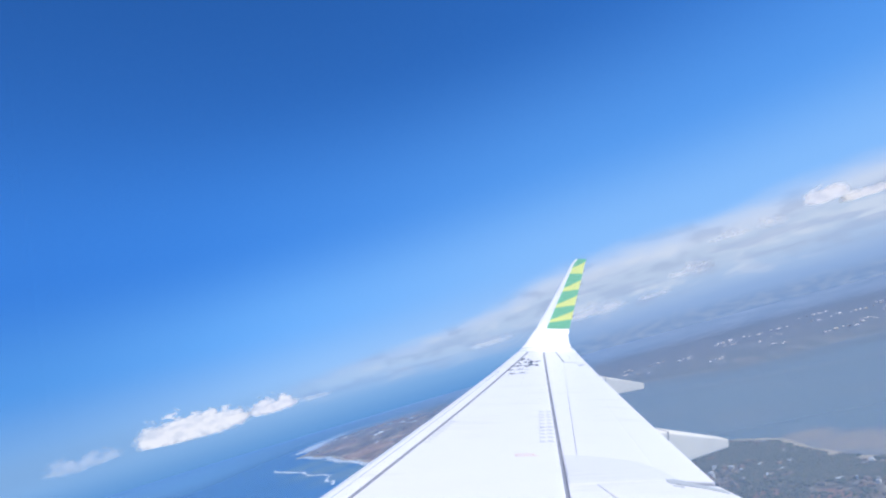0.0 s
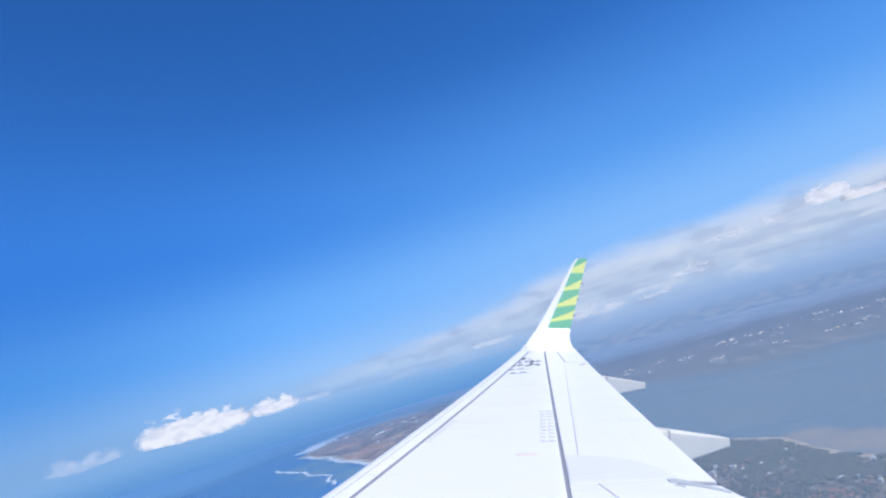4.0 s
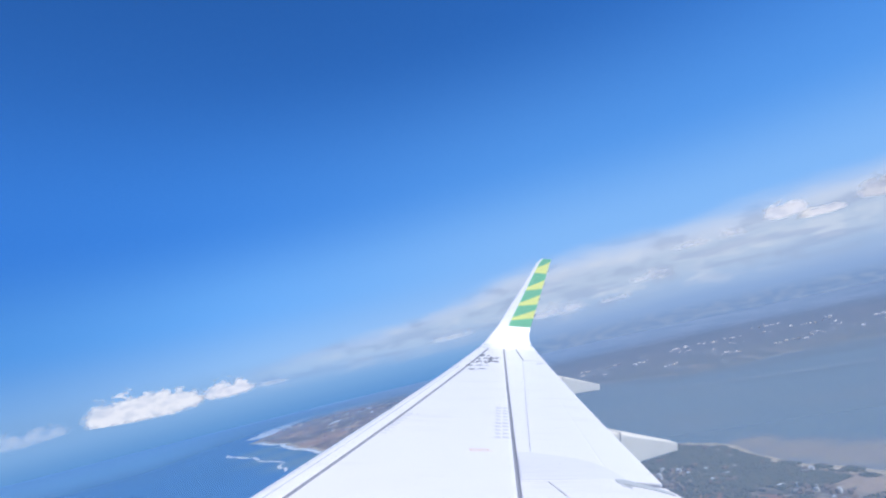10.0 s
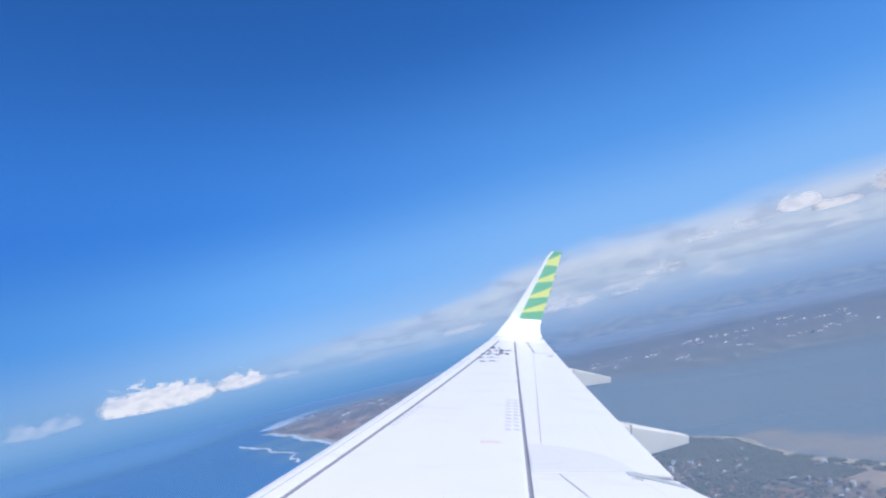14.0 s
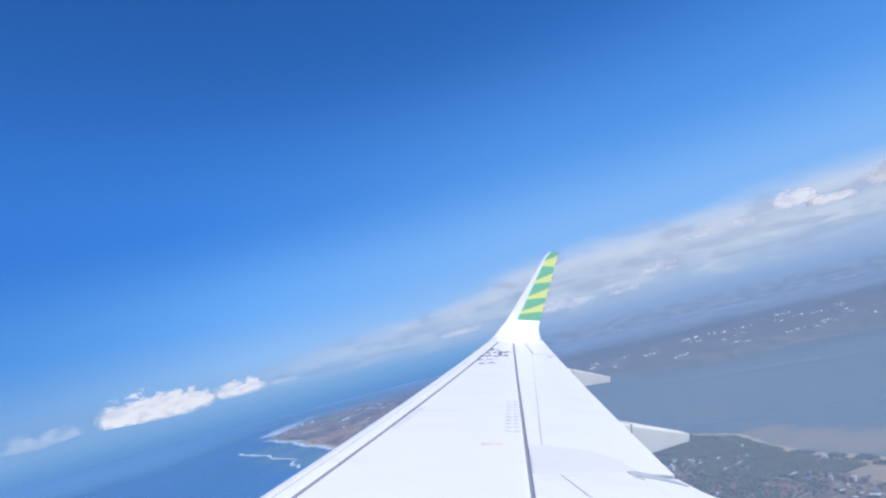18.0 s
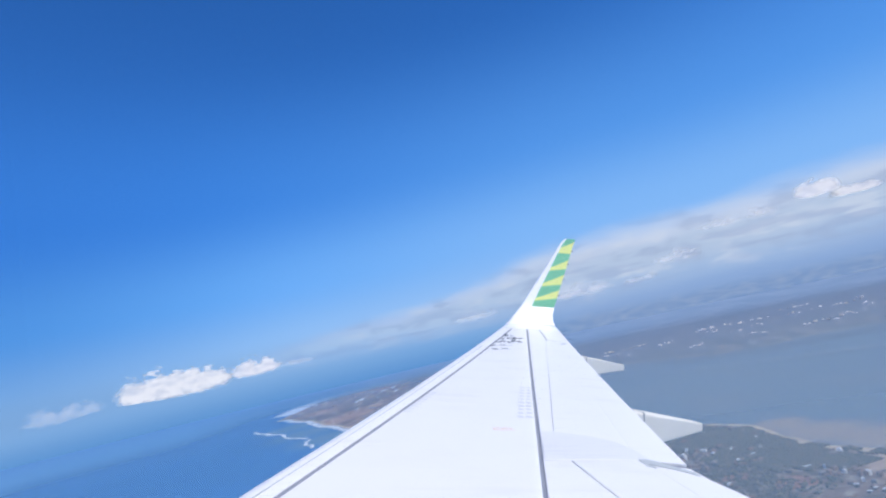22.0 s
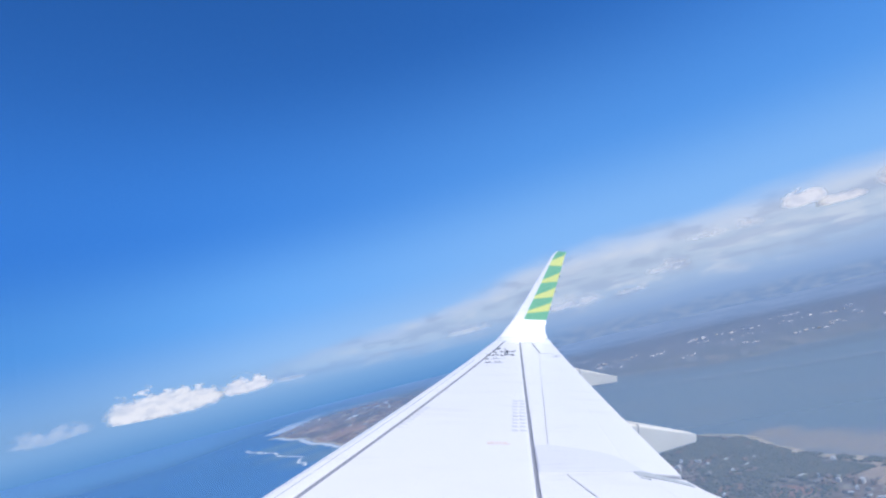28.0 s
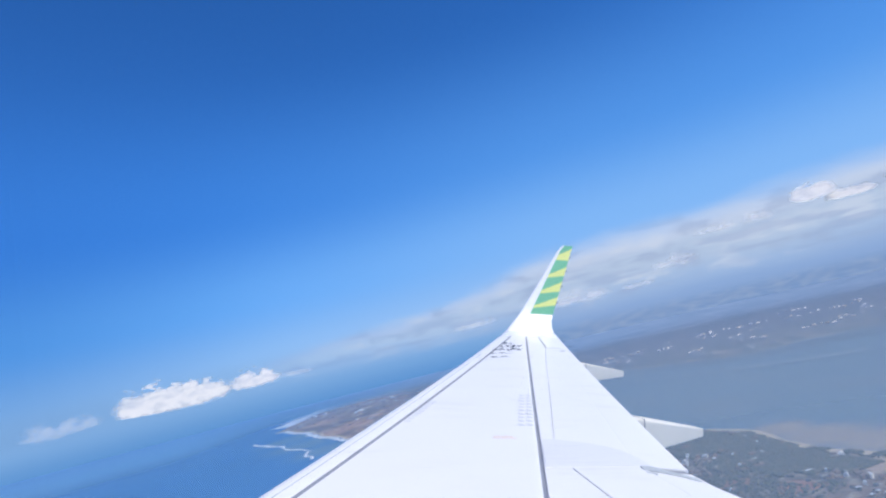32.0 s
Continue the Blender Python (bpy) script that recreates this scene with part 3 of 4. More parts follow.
# ---- sharklet ----
def shark_line(v, edge):
    """Leading (edge 0) to trailing (edge 1) line of the sharklet's inner face; v from 0 at the wing tip to 1 at its top."""
    keys = ((0.0, 8.70, 10.03, 16.75, 1.425), (0.10, 8.93, 10.08, 17.02, 1.56), (0.20, 9.12, 10.15, 17.22, 1.71), (0.30, 9.33, 10.24, 17.36, 1.89),
            (0.65, 9.99, 10.60, 17.57, 2.85), (0.96, 10.52, 10.90, 17.75, 3.66), (1.0, 10.66, 10.96, 17.77, 3.80))
    for a, b in zip(keys, keys[1:]):
        if v <= b[0]:
            s = (v - a[0]) / (b[0] - a[0])
            q = [a[i] + (b[i] - a[i]) * s for i in range(5)]
            break
    return (q[1] + (q[2] - q[1]) * edge, q[3], q[4])


def shark_normal(v):
    a, b = Vector(shark_line(max(0, v - 0.02), 0.5)), Vector(shark_line(min(1, v + 0.02), 0.5))
    up = (b - a).normalized()
    return Vector((1, 0, 0)).cross(up).normalized()   # towards the fuselage and up


VS = [0, 0.03, 0.06, 0.10, 0.15, 0.20, 0.25, 0.30, 0.4, 0.5, 0.6, 0.7, 0.8, 0.9, 0.96, 1.0]
inner, outer = [], []
for v in VS:
    nrm = shark_normal(v)
    nrm = -nrm if nrm.z < 0 and v < 0.1 else nrm
    if nrm.y > 0:
        nrm = -nrm
    ch = shark_line(v, 1)[0] - shark_line(v, 0)[0]
    us = [0, 0.015, 0.05, 0.12, 0.25, 0.45, 0.65, 0.85, 1.0]
    inner.append([Vector(shark_line(v, u)) - nrm * (0.035 * ch * (1 - min(1, u / 0.12)) ** 2) for u in us])
    outer.append([Vector(shark_line(v, u)) - nrm * (0.012 + 0.10 * ch * (math.sqrt(max(0, u)) * (1 - u) * 2.2 + 0.02) + 0.035 * ch * (1 - min(1, u / 0.12)) ** 2) for u in us])
shark = part("sharklet", grid_solid("sharklet", inner, outer, M_WHITE), wing, "white upturned wing tip with green and lime stripes")


def stripe(name, left, right, u0, material):
    """A painted band from the front line to the trailing edge; left and right are its lower and upper heights there."""
    n = 10
    top, bottom = [], []
    for i in range(n):
        s = i / (n - 1)
        row_t, row_b = [], []
        for w in spread(0, 1, 6):
            h = (left[0] + (left[1] - left[0]) * w) * (1 - s) + (right[0] + (right[1] - right[0]) * w) * s
            v = min(0.9995, 0.30 + 0.70 * h)
            a, b = u0(v), 0.998
            p = Vector(shark_line(v, a + (b - a) * s))
            nrm = shark_normal(v)
            nrm = -nrm if nrm.y > 0 else nrm
            row_t.append(p + nrm * 0.004)
            row_b.append(p - nrm * 0.002)
        top.append(row_t), bottom.append(row_b)
    return part(name, grid_solid(name, top, bottom, material, smooth=False), shark)


front = lambda v: 0.31 - 0.20 * (v - 0.3)
LEFT = (0.0, 0.081, 0.116, 0.285, 0.33, 0.515, 0.565, 0.79, 0.875, 1.0)
RIGHT = (0.0, 0.13, 0.25, 0.327, 0.468, 0.554, 0.695, 0.792, 0.973, 1.0)
for i in range(9):
    green = i % 2 == 0
    ob = stripe("green_stripe" if green else "lime_stripe", LEFT[i:i + 2], RIGHT[i:i + 2], front, M_GREEN if green else M_LIME)


def wick(p, d, r=0.006):
    rings = []
    for s, w in ((0, 1), (0.25, 1), (1, 0.5)):
        c = Vector(p) + Vector(d) * s
        rings.append([c + Vector((0, math.cos(a), math.sin(a))) * r * w for a in spread(0, 2 * math.pi * 5 / 6, 6)])
    return part("static_wick", rows_solid("static_wick", rings, M_INK), wing)


for v in (0.42, 0.58, 0.74, 0.88):
    wick(shark_line(v, 0.99), (0.06, 0, 0.008), 0.011)
for y in (15.0, 15.6, 16.2):
    p = skin(y, 0.995)
    wick((p[0], p[1], p[2] - 0.02), (0.18, 0, -0.01))


# ---- stencils on the skin ----
def mark(name, x, y, dx, dy, material, parent, turn=0.0):
    """A thin painted bar lying on the upper skin."""
    g = []
    for q in (-0.5, 0.5):
        row = []
        for w in (-0.5, 0.5):
            a, b = q * dx, w * dy
            X, Y = x + a * math.cos(turn) - b * math.sin(turn), y + a * math.sin(turn) + b * math.cos(turn)
            row.append((X, Y, lift(Y) + 0.003))
        g.append(row)
    low = [[(p[0], p[1], p[2] - 0.008) for p in row] for row in g]
    return part(name, grid_solid(name, g, low, material, smooth=False), parent)


rng = random.Random(4)
for i in range(3):
    mark("small_marking", 9.02 + i * 0.06, 14.02 + i * 0.05, 0.05, 0.07, M_GREYINK, wing, 0.3)
sten = part("registration_marking", mesh_of("registration_marking", [(7.9, 14.3, lift(14.3) - 0.02), (7.91, 14.3, lift(14.3) - 0.02), (7.9, 14.31, lift(14.3) - 0.02)], [(0, 1, 2)], M_INK), wing, "row of black painted bars near the wing tip")
for ya, xa, xb, yb, size in ((14.80, 8.02, 8.56, 14.95, 0.11), (14.40, 7.84, 8.36, 14.55, 0.10), (13.95, 7.58, 8.12, 14.12, 0.10)):
    for i in range(7):
        q = i / 6
        if rng.random() < 0.78:
            mark("bar", xa + (xb - xa) * q, ya + (yb - ya) * q + rng.uniform(-0.08, 0.08), size * rng.uniform(0.4, 0.8), rng.uniform(0.08, 0.2), M_INK, sten, rng.uniform(-0.5, 0.1))
for ya, xa, xb, yb, w in ((13.45, 7.34, 7.80, 13.60, 0.07), (13.05, 7.24, 7.62, 13.16, 0.06)):
    mark("bar", (xa + xb) / 2, (ya + yb) / 2, xb - xa, w, M_GREYINK, sten, 0.3)
    for i in range(2):
        mark("bar", xa + 0.05 + i * 0.22, ya + 0.05 + i * 0.07, 0.13, 0.10, M_INK, sten, 0.3)
blk = part("notice_marking", mesh_of("notice_marking", [(6.4, 9.2, lift(9.2) - 0.02), (6.41, 9.2, lift(9.2) - 0.02), (6.4, 9.21, lift(9.2) - 0.02)], [(0, 1, 2)], M_GREYINK), wing, "two columns of small grey stencil bars")
for col in range(2):
    for i in range(10):
        y = 8.50 + i * 0.165
        mark("bar", 6.115 + 0.373 * (y - 8.48) + col * 0.10, y, 0.062, 0.07, M_GREYINK, blk)
for i in range(9):
    y = 8.62 + i * 0.115
    mark("bar", 4.86 + 0.53 * (y - 8.62), y, 0.07, 0.05, M_PALEINK, blk)
red = part("red_marking", mesh_of("red_marking", [(5.7, 8.05, lift(8.05) - 0.02), (5.71, 8.05, lift(8.05) - 0.02), (5.7, 8.06, lift(8.05) - 0.02)], [(0, 1, 2)], M_RED), wing, "faint red stencil outline")
for i in range(5):
    mark("bar", 5.66 + i * 0.045, 8.02 + (0.02 if i % 2 else 0.0), 0.03, 0.035, M_RED, red)
mark("bar", 5.755, 7.97, 0.25, 0.012, M_RED, red)


# ---- fuselage wall with the window that the camera looks out of ----
LEAN = (math.cos(radians(11)), math.sin(radians(11)))   # the window stands upright to the cabin, not to the wing's axes


def rounded(cx, cz, w, h, r, n=8):
    pts = []
    for qx, qz, a0 in ((1, 1, 0), (-1, 1, 90), (-1, -1, 180), (1, -1, 270)):
        for i in range(n + 1):
            a = radians(a0 + 90 * i / n)
            dx, dz = qx * (w / 2 - r) + r * math.cos(a), qz * (h / 2 - r) + r * math.sin(a)
            pts.append((cx + dx * LEAN[0] - dz * LEAN[1], cz + dx * LEAN[1] + dz * LEAN[0]))
    return pts


def squared(pts, cx, cz, w, h):
    """The outline of a rectangle, one point to each point of pts."""
    out = []
    for x, z in pts:
        dx, dz = x - cx, z - cz
        s = min(w / 2 / max(1e-6, abs(dx)), h / 2 / max(1e-6, abs(dz)))
        out.append((cx + dx * s, cz + dz * s))
    return out


WX, WZ, WW, WH = 3.654, 1.64, 0.248, 0.35
cabin = new("fuselage_section")
cabin.matrix_world = AIR
tagged(cabin, "plain airliner fuselage section around the window seat", "fuselage", kind="structure")
hole = rounded(WX, WZ, WW, WH, 0.10)
big = squared(hole, WX, WZ, 1.0, 0.9)


def wall_ring(name, loops, material, label=""):
    """Joins closed loops of points one after another, and the last to the first."""
    m = len(loops[0])
    verts = [p for l in loops for p in l]
    faces = []
    for i in range(len(loops)):
        k2 = (i + 1) % len(loops)
        for j in range(m):
            faces.append((i * m + j, i * m + (j + 1) % m, k2 * m + (j + 1) % m, k2 * m + j))
    me = mesh_of(name, verts, faces, material)
    bm = bmesh.new()
    bm.from_mesh(me)
    bmesh.ops.recalc_face_normals(bm, faces=bm.faces)
    bm.to_mesh(me)
    bm.free()
    return part(name, me, cabin, label)


wide = rounded(WX, WZ, WW + 0.06, WH + 0.06, 0.13)
wall_ring("cabin_wall", [[(x, 1.772, z) for x, z in wide], [(x, 1.772, z) for x, z in big], [(x, 1.790, z) for x, z in big], [(x, 1.790, z) for x, z in wide]], M_WALL, "pale grey cabin side panel")
wall_ring("window_frame", [[(x, 1.768, z) for x, z in wide], [(x, 1.784, z) for x, z in hole], [(x, 1.790, z) for x, z in hole], [(x, 1.796, z) for x, z in wide]], M_RUBBER, "dark rounded window surround")
pane = mesh_of("window_pane", [(x, y, z) for y in (1.80, 1.806) for x, z in rounded(WX, WZ, WW + 0.06, WH + 0.06, 0.13)],
               [tuple(range(36)), tuple(range(71, 35, -1))] + [(j, 36 + j, 36 + (j + 1) % 36, (j + 1) % 36) for j in range(36)], M_GLASS)
pane_ob = part("window_pane", pane, cabin, "clear acrylic window pane")
pane_ob.visible_shadow = False


# the barrel: a tube of skin, closed round the cabin, open only at the window's panel
def barrel():
    verts, faces = [], []
    xs = (0.6, WX - 0.5, WX + 0.5, 7.0)
    zc, rad = 1.0, 2.03
    lo, hi = WZ - 0.45, WZ + 0.45
    ang = [math.asin((lo - zc) / rad), math.asin((hi - zc) / rad)]
    steps = spread(ang[0], ang[1], 5) + spread(ang[1], ang[0] + 2 * math.pi, 40)[1:-1]
    n = len(steps)
    for x in xs:
        for off in (0.0, -0.06):
            for a in steps:
                verts.append((x, (rad + off) * math.cos(a), zc + (rad + off) * math.sin(a)))
    for i in range(3):
        for j in range(n):
            if i == 1 and j < 4:
                continue
            for q in (0, 1):
                a, b = (2 * i + q) * n + j, (2 * i + q) * n + (j + 1) % n
                faces.append((a, b, b + 2 * n, a + 2 * n))
    for i in (0, 3):
        faces.append(tuple((2 * i) * n + j for j in range(n)))
    return mesh_of("fuselage_skin", verts, faces, M_WHITE)


part("fuselage_skin", barrel(), cabin, "white fuselage skin")

# ---- ground: sea, land, haze, distance ----
def disc(name, z, radius, material, rings=(40, 120, 300, 700, 1400, 2600, 3400), n=96):
    verts, faces = [(0, 0, z)], []
    rr = [r for r in rings if r < radius] + [radius]
    for r in rr:
        verts += [(r * math.sin(2 * math.pi * i / n), r * math.cos(2 * math.pi * i / n), z) for i in range(n)]
    for i in range(n):
        faces.append((0, 1 + (i + 1) % n, 1 + i))
    for q in range(len(rr) - 1):
        for i in range(n):
            a, b = 1 + q * n + i, 1 + q * n + (i + 1) % n
            faces.append((a, b, b + n, a + n))
    me = mesh_of(name, verts, faces, material)
    return me


water = part("water", disc("water", 0, 4010, M_SEA))
water.location.z = SEA
tagged(water, "blue sea, greyer in the shallow bay", "sea", kind="structure")
# flat sheet that carries the painted haze
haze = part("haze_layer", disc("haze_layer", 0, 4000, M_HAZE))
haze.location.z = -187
tagged(haze, "thin sheet painted as bluish haze above the coast", "haze", kind="structure")

# backdrop shell, which glows with the painted haze and cloud bank
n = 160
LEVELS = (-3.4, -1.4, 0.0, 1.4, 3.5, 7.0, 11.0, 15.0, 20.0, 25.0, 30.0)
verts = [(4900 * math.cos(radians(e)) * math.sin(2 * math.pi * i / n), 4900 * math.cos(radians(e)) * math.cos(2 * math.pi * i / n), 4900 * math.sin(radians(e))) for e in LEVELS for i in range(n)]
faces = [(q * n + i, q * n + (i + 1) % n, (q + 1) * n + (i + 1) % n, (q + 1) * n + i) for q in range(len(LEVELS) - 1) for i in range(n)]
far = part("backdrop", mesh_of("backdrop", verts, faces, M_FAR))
tagged(far, "glowing backdrop painted with hazy horizon and cloud bank, fading into blue sky", "horizon", kind="structure")


def crumble(outline, seed, rough=0.16, rounds=4):
    """A coastline: the outline's sides broken up again and again."""
    rg = random.Random(seed)
    pts = [Vector(p) for p in outline]
    for _ in range(rounds):
        nxt = []
        for i, a in enumerate(pts):
            b = pts[(i + 1) % len(pts)]
            d = b - a
            nxt += [a, (a + b) / 2 + Vector((-d.y, d.x)) * rg.uniform(-rough, rough)]
        pts = nxt
    return np.array([(p.x, p.y) for p in pts])


def depth_in(coast, P):
    """How far each point lies inside the coastline (negative outside)."""
    a, b = coast, np.roll(coast, -1, 0)
    best = np.full(len(P), 1e9)
    inside = np.zeros(len(P), bool)
    for (ax, ay), (bx, by) in zip(a, b):
        dx, dy = bx - ax, by - ay
        t = np.clip(((P[:, 0] - ax) * dx + (P[:, 1] - ay) * dy) / (dx * dx + dy * dy + 1e-9), 0, 1)
        best = np.minimum(best, np.hypot(P[:, 0] - ax - t * dx, P[:, 1] - ay - t * dy))
        cross = (ay > P[:, 1]) != (by > P[:, 1])
        inside ^= cross & (P[:, 0] < (bx - ax) * (P[:, 1] - ay) / (by - ay + 1e-12) + ax)
    return np.where(inside, best, -best)


def land(name, coast, cell, material, hill, label):
    lo, hi = coast.min(0) - cell, coast.max(0) + cell
    xs, ys = np.arange(lo[0], hi[0] + cell, cell), np.arange(lo[1], hi[1] + cell, cell)
    X, Y = np.meshgrid(xs, ys)
    P = np.c_[X.ravel(), Y.ravel()]
    d = depth_in(coast, P)
    h = np.clip(d * 0.09, -1.6, 3.2)
    for i in np.nonzero(d > 8)[0]:
        h[i] += min(1.0, (d[i] - 8) / 120) * hill * (0.5 + 0.5 * noise.noise(Vector((P[i, 0] * 0.004, P[i, 1] * 0.004, 3.0)))) + 0.7 * noise.noise(Vector((P[i, 0] * 0.03, P[i, 1] * 0.03, 1.0)))
    keep = np.full(len(P), -1)
    near = d > -1.8 * cell
    keep[near] = np.arange(near.sum())
    verts = [(P[i, 0], P[i, 1], h[i]) for i in np.nonzero(near)[0]]
    w = len(xs)
    faces = []
    for r in range(len(ys) - 1):
        for c in range(w - 1):
            q = [keep[r * w + c], keep[r * w + c + 1], keep[(r + 1) * w + c + 1], keep[(r + 1) * w + c]]
            if min(q) >= 0:
                faces.append(tuple(int(v) for v in q))
    ob = part(name, mesh_of(name, verts, faces, material, True))
    ob.location.z = SEA
    return tagged(ob, label, "coast", kind="structure")


SPIT = crumble(((411, 831), (468, 822), (497, 803), (521, 746), (522, 705), (503, 642), (498, 596), (507, 548), (510, 508), (517, 440), (560, 300), (600, 100),
                (400, 40), (300, 180), (262, 330), (248, 420), (262, 520), (285, 620), (318, 720), (360, 795)), 5, 0.06)
CAPE = crumble(((-160, 2640), (-88, 2847), (-15, 3067), (120, 3330), (354, 3290), (432, 3180), (472, 3470), (688, 3764), (790, 3830), (1150, 3720), (1500, 3300), (900, 2200), (420, 1500),
                (200, 1420), (134, 1559), (70, 1836), (10, 2082), (-20, 2306), (-105, 2601)), 7, 0.06)
SHORE = crumble(((700, 2000), (775, 1822), (832, 1641), (895, 1537), (947, 1367), (1055, 1300), (1129, 1291), (1181, 1259), (1224, 1220), (1286, 1174), (1356, 1059), (1600, 800), (2500, 600), (3850, 480),
                 (3600, 1450), (2900, 2600), (1800, 3400), (1250, 3680), (900, 3200)), 9, 0.05)
land("ground_spit", SPIT, 9, M_LAND, 3, "built-up sandy spit with trees and roofs")
land("ground_cape", CAPE, 22, M_HEAD, 5, "dry brown headland with pale cliffs")
land("ground_far_shore", SHORE, 28, M_FARLAND, 5, "hazy built-up shore across the bay")


WEED = crumble(((800, 1600), (890, 1500), (950, 1345), (1060, 1280), (1135, 1270), (1226, 1200), (1290, 1150), (1220, 1010), (1165, 1062), (1092, 1160), (980, 1205), (860, 1350)), 11, 0.10)
wv = [(x, y, 0.05) for x, y in WEED]
wc = len(wv)
wv += [(1040 + (x - 1040) * 0.9, 1245 + (y - 1245) * 0.9, 0.25) for x, y in WEED] + [(1040, 1245, 0.3)]
wf = [(i, (i + 1) % wc, wc + (i + 1) % wc, wc + i) for i in range(wc)] + [(wc + i, wc + (i + 1) % wc, 2 * wc) for i in range(wc)]
weed = part("weed_bed", mesh_of("weed_bed", wv, wf, M_WEED, True))
weed.location.z = SEA
tagged(weed, "dark weed bed under the shallow water of the bay", "weed", kind="stuff")


# ---- surf ----
def foam(path, width, seed, label):
    """A broken band of white water along a path."""
    rg = random.Random(seed)
    pts = [Vector(p) for p in path]
    for _ in range(4):
        nxt = []
        for a, b in zip(pts, pts[1:]):
            d = b - a
            nxt += [a, (a + b) / 2 + Vector((-d.y, d.x)) * rg.uniform(-0.10, 0.10)]
        pts = nxt + [pts[-1]]
    verts, faces = [], []
    for i, p in enumerate(pts):
        d = (pts[min(i + 1, len(pts) - 1)] - pts[max(i - 1, 0)]).normalized()
        s = Vector((-d.y, d.x))
        w = width * (0.25 + 0.9 * abs(noise.noise(Vector((i * 0.45, seed * 3.1, 0))))) * min(1.0, i / 3, (len(pts) - 1 - i) / 3)
        for q, z in ((-1, 0.25), (-0.3, 0.6), (0.4, 0.6), (1, 0.25)):
            e = p + s * (w * q * (1 + 0.4 * noise.noise(Vector((i * 0.9, q * 5, seed)))))
            verts.append((e.x, e.y, z))
        if i:
            for q in range(3):
                a = (i - 1) * 4 + q
                faces.append((a, a + 1, a + 5, a + 4))
    ob = part("surf_line", mesh_of("surf_line", verts, faces, M_FOAM, True))
    ob.location.z = SEA
    return tagged(ob, label, "surf", group="surf lines")


def along(coast, a, b, step, out):
    """Points beside the coastline from its a-th to its b-th, moved out to sea."""
    line = []
    for i in range(a, b, step):
        p, d = Vector(coast[i % len(coast)]), Vector(coast[(i + 2) % len(coast)]) - Vector(coast[(i - 2) % len(coast)])
        line.append(p + Vector((-d.y, d.x)).normalized() * out)
    return line


foam(along(CAPE, 14, 84, 3, 45), 135, 1, "white surf breaking along the headland's outer shore")
foam(along(CAPE, 98, 124, 3, 45), 210, 2, "white surf line beyond the headland")
foam(((-215, 2410), (-198, 2330), (-160, 2210), (-117, 2105), (-95, 1990)), 13, 3, "broken surf over a reef off the headland")
foam(((-95, 1985), (-60, 1890), (-48, 1850), (-24, 1786)), 8, 4, "broken surf over a reef off the headland")
foam(((-20, 1780), (-38, 1700), (-22, 1660), (-20, 1590)), 9, 7, "broken surf over a reef off the headland")
foam(along(CAPE, 224, 300, 4, 9), 17, 5, "thin surf at the foot of the headland")
foam(along(SPIT, 200, 310, 6, 4), 1.3, 6, "thin surf along the sandy beach")
foam(((205, 560), (188, 500), (196, 450)), 5, 8, "surf over a reef off the beach")
foam(((150, 480), (172, 430), (160, 390)), 5, 9, "surf over a reef off the beach")
foam(((232, 640), (226, 580)), 2.5, 10, "surf over a reef off the beach")


# ---- causeway across the bay ----
def causeway():
    pts = [Vector((560, 1590)), Vector((677, 1410)), Vector((773, 1229)), Vector((870, 1087)), Vector((930, 1007)), Vector((1001, 929)), Vector((1150, 740))]
    root = new("causeway")
    root.location = (pts[0].x, pts[0].y, SEA)
    tagged(root, "long low concrete road causeway across the bay", "bridge")
    deck, legs = [], []
    line = []
    for a, b in zip(pts, pts[1:]):
        line += [a.lerp(b, i / 8) for i in range(8)]
    line.append(pts[-1])
    o = pts[0]
    top, low = [], []
    for i, p in enumerate(line):
        d = (line[min(i + 1, len(line) - 1)] - line[max(i - 1, 0)]).normalized()
        s = Vector((-d.y, d.x)) * 3.4
        top.append([(p.x - o.x + s.x * q, p.y - o.y + s.y * q, 5.0) for q in (-1, 1)])
        low.append([(p.x - o.x + s.x * q, p.y - o.y + s.y * q, 4.0) for q in (-1, 1)])
    part("deck", grid_solid("deck", top, low, M_CONCRETE, smooth=False), root)
    leg = grid_solid("pier", [[(-0.25, -1.6, 4.0), (0.25, -1.6, 4.0)], [(-0.25, 1.6, 4.0), (0.25, 1.6, 4.0)]], [[(-0.25, -1.6, -1), (0.25, -1.6, -1)], [(-0.25, 1.6, -1), (0.25, 1.6, -1)]], M_CONCRETE, smooth=False)
    for p in line[1:-1]:
        q = part("pier", leg, root)
        q.location = (p.x - o.x, p.y - o.y, 0)


causeway()


# ---- houses and trees ----
def house_mesh(kind, w, l, h):
    if kind == "wall":
        return grid_solid("wall", [[(-w, -l, h), (w, -l, h)], [(-w, l, h), (w, l, h)]], [[(-w, -l, -1), (w, -l, -1)], [(-w, l, -1), (w, l, -1)]], M_HWALL, smooth=False)
    e, r = 0.5, h + w * 0.55
    verts = [(-w - e, -l - e, h), (w + e, -l - e, h), (w + e, l + e, h), (-w - e, l + e, h), (0, -l + w * 0.8, r), (0, l - w * 0.8, r)]
    return mesh_of("roof", verts, [(0, 1, 4), (1, 2, 5, 4), (2, 3, 5), (3, 0, 4, 5), (0, 3, 2, 1)], M_HROOF)


HOUSE = [(house_mesh("wall", w, l, h), house_mesh("roof", w, l, h)) for w, l, h in ((1.7, 2.6, 2.2), (2.1, 3.6, 2.3), (1.6, 2.2, 3.4), (2.7, 5.2, 2.8), (1.5, 2.0, 2.1))]
rg = random.Random(21)


